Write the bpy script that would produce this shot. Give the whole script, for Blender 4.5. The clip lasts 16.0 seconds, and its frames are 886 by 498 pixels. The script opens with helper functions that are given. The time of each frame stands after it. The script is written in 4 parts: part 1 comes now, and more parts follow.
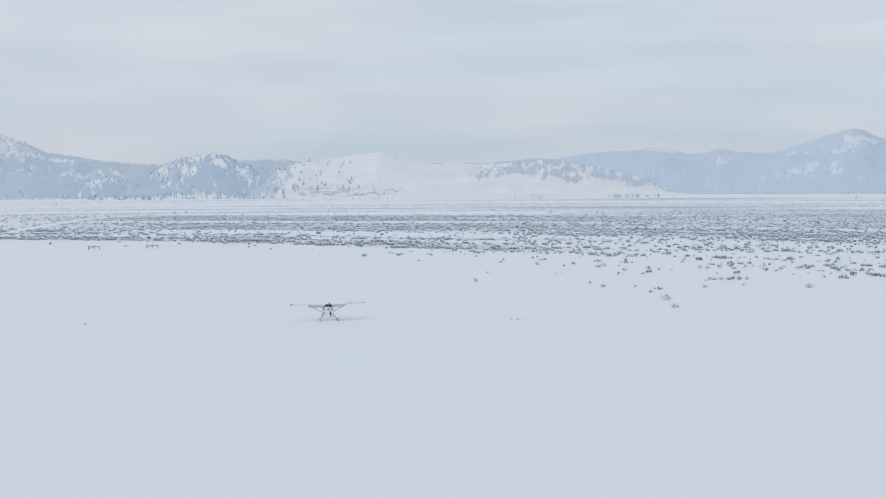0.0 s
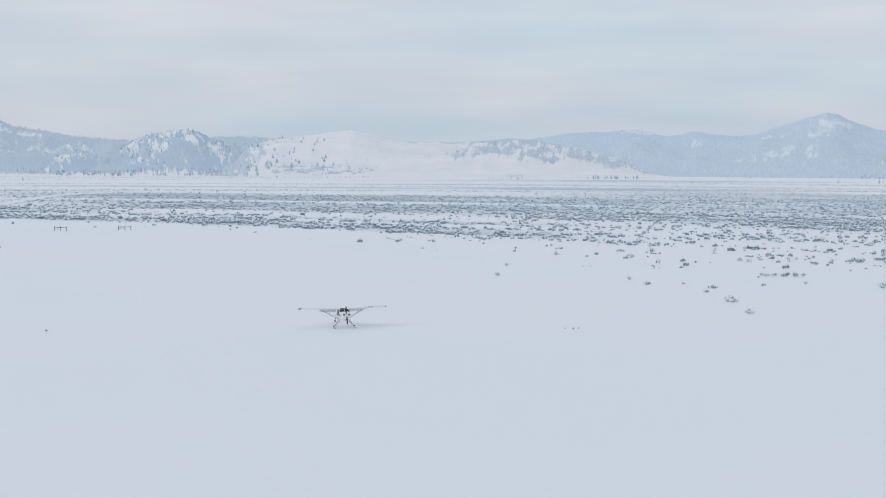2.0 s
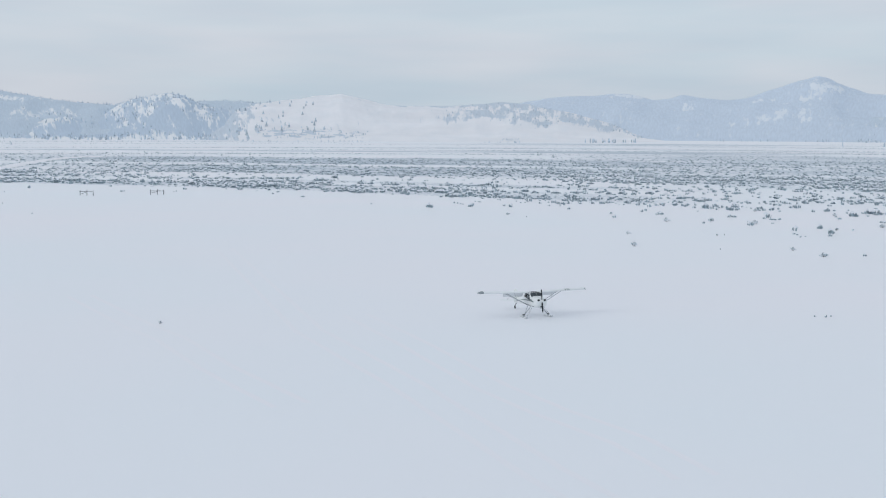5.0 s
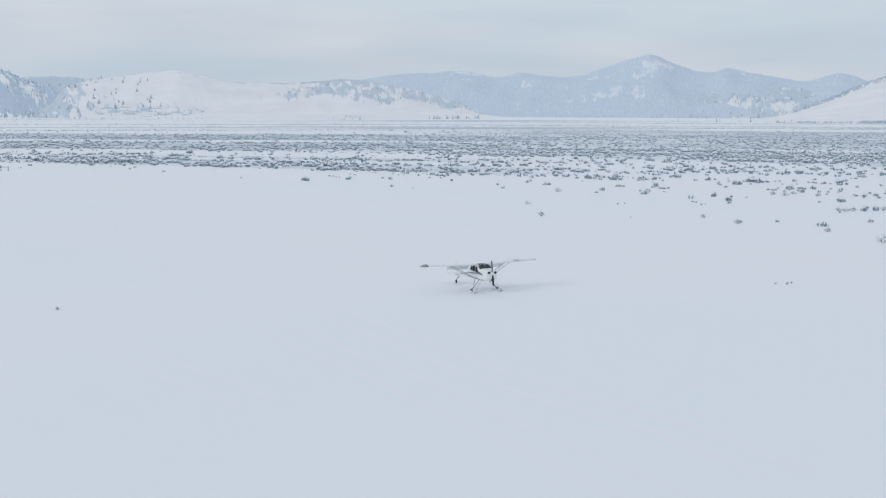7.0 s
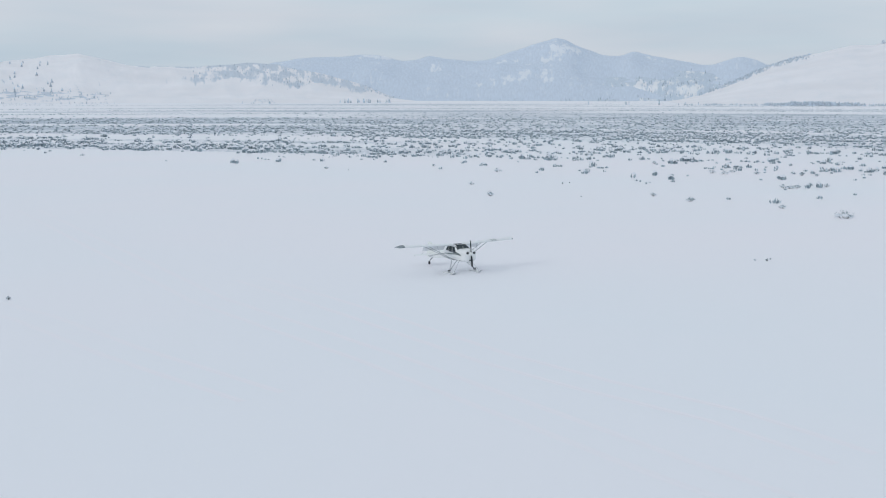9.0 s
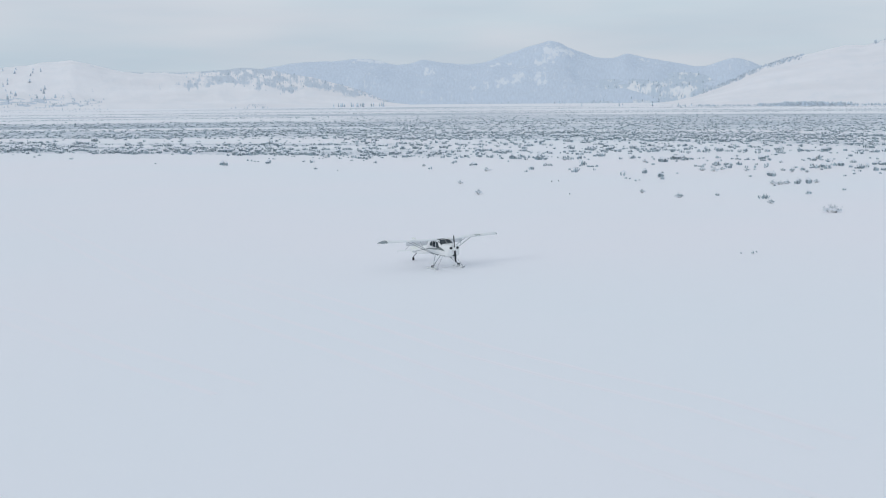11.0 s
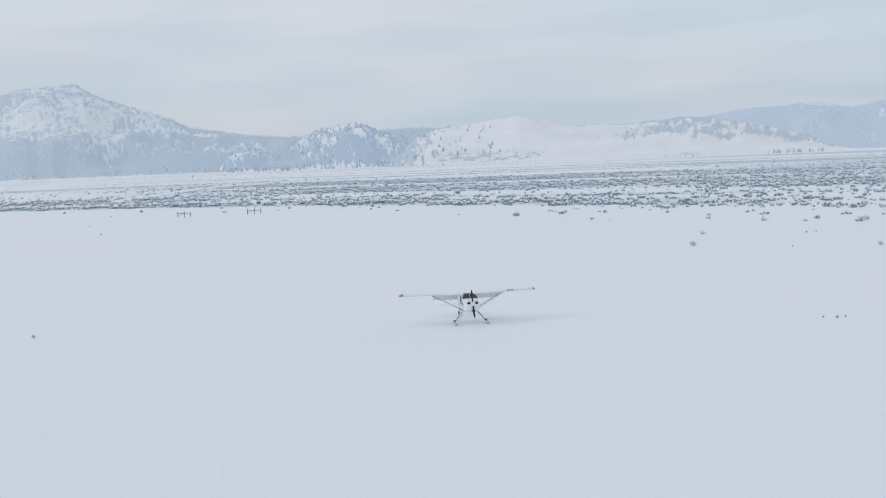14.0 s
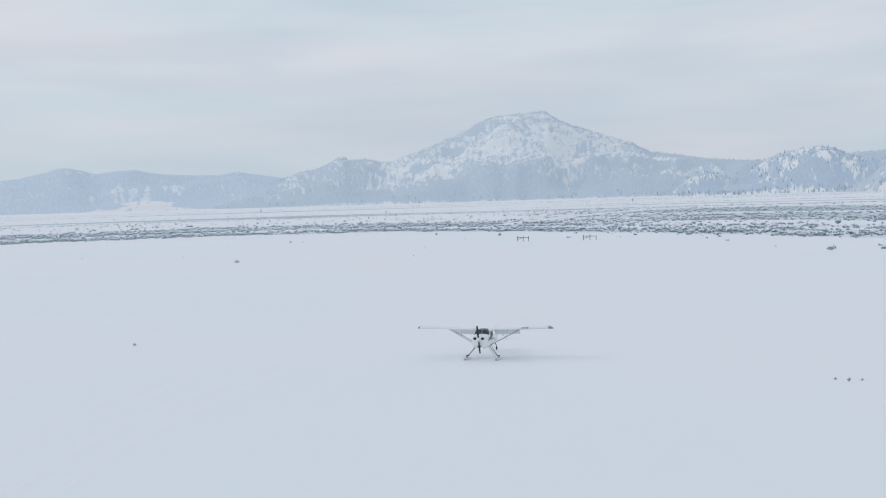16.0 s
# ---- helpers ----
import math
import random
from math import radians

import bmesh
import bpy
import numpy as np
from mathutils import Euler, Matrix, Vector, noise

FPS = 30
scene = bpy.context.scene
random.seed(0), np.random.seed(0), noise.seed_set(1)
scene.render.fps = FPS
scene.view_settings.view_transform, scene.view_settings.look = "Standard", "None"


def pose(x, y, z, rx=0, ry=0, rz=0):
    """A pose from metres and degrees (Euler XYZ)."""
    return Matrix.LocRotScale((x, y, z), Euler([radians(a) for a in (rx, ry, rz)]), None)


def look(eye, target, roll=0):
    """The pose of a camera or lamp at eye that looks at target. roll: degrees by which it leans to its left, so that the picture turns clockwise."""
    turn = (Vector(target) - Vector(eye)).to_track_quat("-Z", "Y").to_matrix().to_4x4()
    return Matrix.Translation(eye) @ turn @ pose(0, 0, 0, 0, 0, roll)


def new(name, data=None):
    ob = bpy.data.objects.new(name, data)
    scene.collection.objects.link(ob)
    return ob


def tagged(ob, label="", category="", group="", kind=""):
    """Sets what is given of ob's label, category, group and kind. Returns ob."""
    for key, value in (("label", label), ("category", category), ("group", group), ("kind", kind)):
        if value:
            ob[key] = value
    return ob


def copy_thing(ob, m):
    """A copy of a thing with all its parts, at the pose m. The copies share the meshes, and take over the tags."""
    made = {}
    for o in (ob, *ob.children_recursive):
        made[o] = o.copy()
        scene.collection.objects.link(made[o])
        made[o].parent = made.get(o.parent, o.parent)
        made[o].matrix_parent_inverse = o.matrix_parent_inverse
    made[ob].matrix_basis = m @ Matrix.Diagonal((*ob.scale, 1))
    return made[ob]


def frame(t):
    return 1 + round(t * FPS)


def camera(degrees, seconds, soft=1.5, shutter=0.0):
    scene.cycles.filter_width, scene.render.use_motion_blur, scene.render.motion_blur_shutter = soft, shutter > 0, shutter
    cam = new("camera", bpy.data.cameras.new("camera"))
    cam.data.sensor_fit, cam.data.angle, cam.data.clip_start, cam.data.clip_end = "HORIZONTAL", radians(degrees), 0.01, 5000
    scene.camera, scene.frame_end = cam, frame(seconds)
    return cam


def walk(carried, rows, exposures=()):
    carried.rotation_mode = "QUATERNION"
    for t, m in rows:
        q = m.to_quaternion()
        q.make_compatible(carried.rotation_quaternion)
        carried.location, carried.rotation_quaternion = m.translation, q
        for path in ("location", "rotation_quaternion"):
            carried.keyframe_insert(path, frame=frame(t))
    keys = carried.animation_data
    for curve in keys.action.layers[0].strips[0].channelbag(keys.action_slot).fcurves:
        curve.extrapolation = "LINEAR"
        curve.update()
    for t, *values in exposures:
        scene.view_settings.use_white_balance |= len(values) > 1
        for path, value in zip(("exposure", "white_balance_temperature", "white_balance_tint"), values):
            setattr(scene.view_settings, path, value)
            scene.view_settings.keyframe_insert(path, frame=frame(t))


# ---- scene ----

# ------------------------------------------------------------------ camera
cam = camera(43.1, 16.0, soft=1.05)
# seconds, x, y, z, yaw, pitch, roll
PATH = [
    (0.0, 17.45, -159.45, 18.77, 0.311, -3.132, 0.354), (0.5, 16.15, -152.23, 18.88, -0.065, -3.356, 0.165),
    (1.0, 14.33, -145.14, 18.94, -0.441, -3.616, -0.016), (1.5, 11.95, -138.27, 18.95, -0.817, -3.896, -0.2),
    (2.0, 9.12, -131.66, 18.94, -1.123, -4.186, -0.353), (2.5, 5.9, -125.3, 18.82, -1.291, -4.464, -0.466),
    (3.0, 2.44, -119.21, 18.53, -1.282, -4.786, -0.579), (5.5, -14.81, -99.51, 16.4, -2.737, -6.251, -0.051),
    (6.0, -16.8, -96.54, 15.85, -4.902, -6.535, -0.017), (6.5, -18.29, -93.71, 15.36, -7.611, -6.79, -0.091),
    (7.0, -19.64, -91.09, 14.98, -10.202, -7.05, -0.179), (7.5, -20.72, -88.89, 14.72, -12.19, -7.304, -0.184),
    (8.0, -21.75, -87.34, 14.45, -13.504, -7.532, -0.142), (8.5, -22.89, -86.37, 14.21, -14.326, -7.716, -0.095),
    (9.0, -23.94, -85.71, 14.06, -14.855, -7.84, -0.032), (9.5, -24.84, -85.2, 13.89, -15.299, -7.929, 0.047),
    (10.0, -25.36, -84.8, 13.69, -15.771, -7.99, 0.173), (12.5, -10.48, -86.6, 12.89, -8.414, -6.387, 1.593),
    (13.0, -4.34, -86.37, 12.82, -3.519, -5.823, 1.761), (13.5, 2.35, -85.96, 12.77, 1.758, -5.248, 1.933),
    (14.0, 9.6, -85.15, 12.69, 7.454, -4.654, 2.133), (14.5, 17.54, -83.62, 12.62, 13.53, -4.097, 2.233),
    (15.0, 25.61, -81.34, 12.56, 19.609, -3.601, 2.217), (15.5, 33.64, -78.42, 12.52, 25.5, -3.129, 2.002),
    (16.0, 41.86, -75.07, 12.5, 31.06, -2.688, 1.693)]
walk(cam, [(t, pose(x, y, z, 90 + p, r, w)) for t, x, y, z, w, p, r in PATH])

# ------------------------------------------------------------------ light
SUN_EL, SUN_AZ = 27.0, -106.0          # elevation; bearing from +y, clockwise
world = bpy.data.worlds.new("overcast_sky")
scene.world = world
world.use_nodes = True
wt = world.node_tree
wt.nodes.clear()


def wnode(kind, **values):
    n = wt.nodes.new(kind)
    for k, val in values.items():
        n.inputs[k].default_value = val
    return n


sky = wt.nodes.new("ShaderNodeTexSky")
sky.sky_type, sky.sun_disc = "NISHITA", False
sky.sun_elevation, sky.sun_rotation = radians(SUN_EL), radians(SUN_AZ)
sky.air_density, sky.dust_density = 1.0, 2.0
clear = wnode("ShaderNodeBackground", Strength=0.06)
wt.links.new(sky.outputs[0], clear.inputs["Color"])
# cloud deck: long flat streaks of slightly warmer and cooler cloud
co = wt.nodes.new("ShaderNodeTexCoord")
mp = wt.nodes.new("ShaderNodeMapping")
mp.inputs["Scale"].default_value = (1.3, 1.3, 9.0)
wt.links.new(co.outputs["Generated"], mp.inputs["Vector"])
n1 = wnode("ShaderNodeTexNoise", Scale=2.2, Detail=5.0, Roughness=0.55)
n2 = wnode("ShaderNodeTexNoise", Scale=4.0, Detail=2.0, Roughness=0.4)
wt.links.new(mp.outputs[0], n1.inputs["Vector"])
wt.links.new(mp.outputs[0], n2.inputs["Vector"])
r1 = wt.nodes.new("ShaderNodeValToRGB")
r1.color_ramp.elements[0].position, r1.color_ramp.elements[0].color = 0.34, (0.60, 0.69, 0.775, 1)
r1.color_ramp.elements[1].position, r1.color_ramp.elements[1].color = 0.66, (0.69, 0.715, 0.785, 1)
wt.links.new(n1.outputs["Fac"], r1.inputs[0])
r2 = wt.nodes.new("ShaderNodeValToRGB")
r2.color_ramp.elements[0].position, r2.color_ramp.elements[0].color = 0.35, (0.955, 0.97, 0.98, 1)
r2.color_ramp.elements[1].position, r2.color_ramp.elements[1].color = 0.62, (1.03, 1.03, 1.02, 1)
wt.links.new(n2.outputs["Fac"], r2.inputs[0])
mul = wt.nodes.new("ShaderNodeMixRGB")
mul.blend_type = "MULTIPLY"
mul.inputs[0].default_value = 1.0
wt.links.new(r1.outputs[0], mul.inputs[1])
wt.links.new(r2.outputs[0], mul.inputs[2])
low = wt.nodes.new("ShaderNodeSeparateXYZ")
wt.links.new(co.outputs["Generated"], low.inputs[0])
r3 = wt.nodes.new("ShaderNodeValToRGB")
r3.color_ramp.elements[0].position, r3.color_ramp.elements[0].color = 0.0, (0.87, 0.91, 0.935, 1)
r3.color_ramp.elements[1].position, r3.color_ramp.elements[1].color = 0.13, (1.0, 1.0, 1.0, 1)
wt.links.new(low.outputs["Z"], r3.inputs[0])
dim = wt.nodes.new("ShaderNodeMixRGB")
dim.blend_type = "MULTIPLY"
dim.inputs[0].default_value = 1.0
wt.links.new(mul.outputs[0], dim.inputs[1])
wt.links.new(r3.outputs[0], dim.inputs[2])
deck = wnode("ShaderNodeBackground", Strength=1.015)
wt.links.new(dim.outputs[0], deck.inputs["Color"])
mix = wt.nodes.new("ShaderNodeMixShader")
mix.inputs[0].default_value = 0.9
wt.links.new(clear.outputs[0], mix.inputs[1])
wt.links.new(deck.outputs[0], mix.inputs[2])
wout = wt.nodes.new("ShaderNodeOutputWorld")
wt.links.new(mix.outputs[0], wout.inputs["Surface"])

sun_data = bpy.data.lights.new("sun", "SUN")
sun_data.energy, sun_data.angle, sun_data.color = 0.4, radians(18), (1.0, 0.96, 0.9)
sun = new("sun", sun_data)
az, el = radians(SUN_AZ), radians(SUN_EL)
sun.matrix_world = look((0, 0, 60), (-math.sin(az) * math.cos(el), -math.cos(az) * math.cos(el), 60 - math.sin(el)))


# ------------------------------------------------------------------ materials
def material(name, colour, rough=0.6, metal=0.0, tint=None, scale=5.0, bump=0.0, bump_scale=20.0, spec=0.5,
             random_tint=0.0, patches=None):
    """A node material. tint: second colour mixed in by noise; patches: (colour, low, high, scale) mixed over it."""
    m = bpy.data.materials.new(name)
    m.use_nodes = True
    nt = m.node_tree
    b = nt.nodes["Principled BSDF"]
    b.inputs["Roughness"].default_value, b.inputs["Metallic"].default_value = rough, metal
    b.inputs["Specular IOR Level"].default_value = spec
    b.inputs["Base Color"].default_value = (*colour, 1)
    tc = nt.nodes.new("ShaderNodeTexCoord")
    last = None
    if tint:
        nz = nt.nodes.new("ShaderNodeTexNoise")
        nz.inputs["Scale"].default_value, nz.inputs["Detail"].default_value = scale, 6
        nt.links.new(tc.outputs["Object"], nz.inputs["Vector"])
        rp = nt.nodes.new("ShaderNodeValToRGB")
        rp.color_ramp.elements[0].position, rp.color_ramp.elements[0].color = 0.35, (*colour, 1)
        rp.color_ramp.elements[1].position, rp.color_ramp.elements[1].color = 0.68, (*tint, 1)
        nt.links.new(nz.outputs["Fac"], rp.inputs[0])
        last = rp.outputs[0]
    if patches:
        pc, low, high, psc = patches
        nz = nt.nodes.new("ShaderNodeTexNoise")
        nz.inputs["Scale"].default_value, nz.inputs["Detail"].default_value = psc, 8
        nz.inputs["Roughness"].default_value = 0.62
        nt.links.new(tc.outputs["Object"], nz.inputs["Vector"])
        rp = nt.nodes.new("ShaderNodeMapRange")
        rp.inputs["From Min"].default_value, rp.inputs["From Max"].default_value = low, high
        nt.links.new(nz.outputs["Fac"], rp.inputs["Value"])
        mx = nt.nodes.new("ShaderNodeMixRGB")
        mx.inputs[1].default_value, mx.inputs[2].default_value = (*colour, 1), (*pc, 1)
        if last:
            nt.links.new(last, mx.inputs[1])
        nt.links.new(rp.outputs[0], mx.inputs[0])
        last = mx.outputs[0]
    if random_tint:
        oi = nt.nodes.new("ShaderNodeNewGeometry")
        mr = nt.nodes.new("ShaderNodeMapRange")
        mr.inputs["To Min"].default_value, mr.inputs["To Max"].default_value = 1 - random_tint, 1 + random_tint
        nt.links.new(oi.outputs["Random Per Island"], mr.inputs["Value"])
        mx = nt.nodes.new("ShaderNodeMixRGB")
        mx.blend_type = "MULTIPLY"
        mx.inputs[0].default_value = 1
        mx.inputs[1].default_value = (*colour, 1)
        if last:
            nt.links.new(last, mx.inputs[1])
        nt.links.new(mr.outputs[0], mx.inputs[2])
        last = mx.outputs[0]
    if last:
        nt.links.new(last, b.inputs["Base Color"])
    if bump:
        nz = nt.nodes.new("ShaderNodeTexNoise")
        nz.inputs["Scale"].default_value, nz.inputs["Detail"].default_value = bump_scale, 7
        nt.links.new(tc.outputs["Object"], nz.inputs["Vector"])
        bp = nt.nodes.new("ShaderNodeBump")
        bp.inputs["Strength"].default_value, bp.inputs["Distance"].default_value = bump, 0.2
        nt.links.new(nz.outputs["Fac"], bp.inputs["Height"])
        nt.links.new(bp.outputs[0], b.inputs["Normal"])
    return m


SNOW = material("snow_field", (0.905, 0.90, 0.935), 0.65, tint=(0.87, 0.905, 0.94), scale=0.013, bump=0.25, bump_scale=0.35, spec=0.25)


def add_stubble(m, colour):
    """Dead grass and twig ends that stand through the snow, as thick as the ground's own stubble map says."""
    nt = m.node_tree
    b = nt.nodes["Principled BSDF"]
    under = b.inputs["Base Color"].links[0].from_socket
    at = nt.nodes.new("ShaderNodeAttribute")
    at.attribute_name = "stubble"
    tc = nt.nodes.new("ShaderNodeTexCoord")
    total = at.outputs["Fac"]
    for scale, gain in ((1.1, 1.1), (0.16, 0.5)):
        nz = nt.nodes.new("ShaderNodeTexNoise")
        nz.inputs["Scale"].default_value, nz.inputs["Detail"].default_value, nz.inputs["Roughness"].default_value = scale, 4, 0.65
        nt.links.new(tc.outputs["Object"], nz.inputs["Vector"])
        mr = nt.nodes.new("ShaderNodeMapRange")
        for k, val in (("From Min", 0.3), ("From Max", 0.7), ("To Min", -0.5 * gain), ("To Max", 0.5 * gain)):
            mr.inputs[k].default_value = val
        nt.links.new(nz.outputs["Fac"], mr.inputs["Value"])
        ad = nt.nodes.new("ShaderNodeMath")
        nt.links.new(total, ad.inputs[0])
        nt.links.new(mr.outputs[0], ad.inputs[1])
        total = ad.outputs[0]
    cut = nt.nodes.new("ShaderNodeMapRange")
    cut.inputs["From Min"].default_value, cut.inputs["From Max"].default_value = 0.12, 0.78
    nt.links.new(total, cut.inputs["Value"])
    bare = nt.nodes.new("ShaderNodeMapRange")          # clean snow stays clean
    bare.inputs["From Min"].default_value, bare.inputs["From Max"].default_value = 0.03, 0.2
    nt.links.new(at.outputs["Fac"], bare.inputs["Value"])
    both = nt.nodes.new("ShaderNodeMath")
    both.operation = "MULTIPLY"
    nt.links.new(cut.outputs[0], both.inputs[0])
    nt.links.new(bare.outputs[0], both.inputs[1])
    mx = nt.nodes.new("ShaderNodeMixRGB")
    mx.inputs[2].default_value = (*colour, 1)
    nt.links.new(both.outputs[0], mx.inputs[0])
    nt.links.new(under, mx.inputs[1])
    nt.links.new(mx.outputs[0], b.inputs["Base Color"])


add_stubble(SNOW, (0.49, 0.56, 0.63))
SNOW_TRACK = material("packed_snow", (0.895, 0.897, 0.932), 0.62, tint=(0.905, 0.905, 0.937), scale=0.25, bump=0.12, bump_scale=3, spec=0.25)
SNOW_CAP = material("snow_cap", (0.84, 0.87, 0.92), 0.7, tint=(0.78, 0.82, 0.88), scale=3.0, spec=0.2)


def hill_material(name, snow, wood, grain, rough=0.7, tall=0.55):
    """Snow with woodland where the mesh's own wood map and a fine grain say so; the wood colour holds distance haze."""
    m = material(name, snow, 0.75, tint=tuple(0.93 * c for c in snow), scale=0.006, bump=0.5, bump_scale=0.03, spec=0.15)
    nt = m.node_tree
    b = nt.nodes["Principled BSDF"]
    under = b.inputs["Base Color"].links[0].from_socket
    at = nt.nodes.new("ShaderNodeAttribute")
    at.attribute_name = "wood"
    sl = nt.nodes.new("ShaderNodeAttribute")
    sl.attribute_name = "slope"
    # long pale blue-grey streaks along the slope, mixed over the snow by noise
    along = nt.nodes.new("ShaderNodeMapping")
    along.inputs["Scale"].default_value = (0.3, 1.0, 1.0)
    nt.links.new(sl.outputs["Vector"], along.inputs["Vector"])
    n0 = nt.nodes.new("ShaderNodeTexNoise")
    n0.inputs["Scale"].default_value, n0.inputs["Detail"].default_value, n0.inputs["Roughness"].default_value = 0.05, 8, 0.7
    nt.links.new(along.outputs[0], n0.inputs["Vector"])
    thin = nt.nodes.new("ShaderNodeMapRange")
    for k, val in (("From Min", 0.46), ("From Max", 0.74), ("To Max", 0.55)):
        thin.inputs[k].default_value = val
    nt.links.new(n0.outputs["Fac"], thin.inputs["Value"])
    drift = nt.nodes.new("ShaderNodeMixRGB")
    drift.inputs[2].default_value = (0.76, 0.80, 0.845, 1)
    nt.links.new(thin.outputs[0], drift.inputs[0])
    nt.links.new(under, drift.inputs[1])
    under = drift.outputs[0]
    mp = nt.nodes.new("ShaderNodeMapping")
    mp.inputs["Scale"].default_value = (1.0, tall, 1.0)
    nt.links.new(sl.outputs["Vector"], mp.inputs["Vector"])
    nz = nt.nodes.new("ShaderNodeTexNoise")
    nz.inputs["Scale"].default_value, nz.inputs["Detail"].default_value = grain, 6
    nz.inputs["Roughness"].default_value = 0.72
    nt.links.new(mp.outputs[0], nz.inputs["Vector"])
    sp = nt.nodes.new("ShaderNodeMapRange")
    for k, val in (("From Min", 0.3), ("From Max", 0.7), ("To Min", -rough), ("To Max", rough)):
        sp.inputs[k].default_value = val
    nt.links.new(nz.outputs["Fac"], sp.inputs["Value"])
    ad = nt.nodes.new("ShaderNodeMath")
    nt.links.new(at.outputs["Fac"], ad.inputs[0])
    nt.links.new(sp.outputs[0], ad.inputs[1])
    mr = nt.nodes.new("ShaderNodeMapRange")
    mr.inputs["From Min"].default_value, mr.inputs["From Max"].default_value = 0.34, 0.70
    nt.links.new(ad.outputs[0], mr.inputs["Value"])
    n2 = nt.nodes.new("ShaderNodeTexNoise")
    n2.inputs["Scale"].default_value, n2.inputs["Detail"].default_value = grain * 2.6, 3
    nt.links.new(mp.outputs[0], n2.inputs["Vector"])
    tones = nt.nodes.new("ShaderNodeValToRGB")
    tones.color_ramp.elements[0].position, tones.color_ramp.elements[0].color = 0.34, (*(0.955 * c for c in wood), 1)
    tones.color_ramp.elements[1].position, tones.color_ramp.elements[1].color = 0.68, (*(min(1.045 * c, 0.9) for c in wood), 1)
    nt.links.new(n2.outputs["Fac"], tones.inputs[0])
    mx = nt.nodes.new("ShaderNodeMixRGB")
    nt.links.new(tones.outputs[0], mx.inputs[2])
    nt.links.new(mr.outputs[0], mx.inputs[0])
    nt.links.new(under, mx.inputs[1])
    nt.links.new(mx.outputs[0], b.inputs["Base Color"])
    return m


# far woods: distance haze put into these pale blue-grey colours, and the range's snow
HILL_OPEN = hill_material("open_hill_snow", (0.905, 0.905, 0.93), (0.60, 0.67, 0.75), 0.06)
HILL_WOODED = hill_material("hazed_wooded_hill", (0.88, 0.905, 0.935), (0.58, 0.668, 0.76), 0.065, 0.55, 0.95)
HILL_KNOB = hill_material("hazed_wooded_ridge", (0.89, 0.91, 0.935), (0.53, 0.625, 0.735), 0.07)
HILL_FOREST = hill_material("hazed_forest_range", (0.81, 0.865, 0.93), (0.63, 0.715, 0.82), 0.05, 0.48, 0.9)
SAGE = material("sagebrush_leaf", (0.25, 0.325, 0.37), 0.8, tint=(0.48, 0.57, 0.625), scale=1.5, random_tint=0.35, spec=0.2)
TWIG = material("sagebrush_twig", (0.12, 0.12, 0.115), 0.85, tint=(0.20, 0.20, 0.195), scale=8, spec=0.2)
# far conifers: pale blue base colours stand in for haze over the distance
CONIFER = material("hazed_conifer", (0.52, 0.60, 0.685), 0.8, tint=(0.60, 0.68, 0.76), scale=0.2, random_tint=0.25, spec=0.15)
FOOT_CONIFER = material("hazed_dark_conifer", (0.485, 0.57, 0.66), 0.8, tint=(0.55, 0.635, 0.725), scale=0.2, random_tint=0.3, spec=0.15)
POST_WOOD = material("weathered_post", (0.10, 0.108, 0.116), 0.85, tint=(0.18, 0.19, 0.20), scale=6, bump=0.4, bump_scale=30)
WHITE = material("white_paint", (0.85, 0.87, 0.875), 0.32, tint=(0.81, 0.835, 0.84), scale=2.0, bump=0.03, bump_scale=6)
FABRIC = material("white_wing_fabric", (0.85, 0.87, 0.885), 0.38, tint=(0.80, 0.83, 0.85), scale=1.4, bump=0.04, bump_scale=4)
CREAM = material("cream_tail_fabric", (0.84, 0.87, 0.845), 0.42, tint=(0.80, 0.835, 0.81), scale=1.6, bump=0.04, bump_scale=4)
GREEN = material("grey_green_trim", (0.29, 0.35, 0.36), 0.35, tint=(0.34, 0.40, 0.405), scale=4)
MARK = material("faded_marking", (0.50, 0.55, 0.56), 0.4, tint=(0.55, 0.60, 0.61), scale=4)
DARK = material("dark_trim", (0.035, 0.042, 0.05), 0.4, tint=(0.06, 0.068, 0.075), scale=6)
CAP = material("wing_tip_paint", (0.20, 0.25, 0.27), 0.4, tint=(0.25, 0.295, 0.31), scale=5)
BLACK = material("black_prop", (0.010, 0.014, 0.019), 0.35, tint=(0.02, 0.026, 0.033), scale=10)
GREY = material("grey_metal", (0.36, 0.39, 0.41), 0.4, 0.2, tint=(0.43, 0.46, 0.48), scale=8)
PALE = material("scuffed_plastic", (0.58, 0.61, 0.64), 0.5, tint=(0.66, 0.69, 0.71), scale=8)
SILVER = material("bright_metal", (0.55, 0.57, 0.6), 0.3, 0.7, tint=(0.62, 0.64, 0.66), scale=8)
RUBBER = material("black_rubber", (0.02, 0.02, 0.022), 0.8, tint=(0.035, 0.035, 0.037), scale=20)
GLASS = bpy.data.materials.new("tinted_glass")
GLASS.use_nodes = True
gb = GLASS.node_tree.nodes["Principled BSDF"]
gb.inputs["Base Color"].default_value = (0.075, 0.10, 0.115, 1)
gb.inputs["Roughness"].default_value, gb.inputs["Specular IOR Level"].default_value = 0.05, 0.8


# ------------------------------------------------------------------ mesh helpers
def raw(name, verts, faces, mat, parent=None, label="", smooth=False):
    me = bpy.data.meshes.new(name)
    me.from_pydata([tuple(map(float, p)) for p in verts], [], [tuple(map(int, q)) for q in faces])
    if smooth:
        me.shade_smooth()
    me.materials.append(mat)
    ob = new(name, me)
    if parent:
        ob.parent = parent
    if label:
        tagged(ob, label)
    return ob


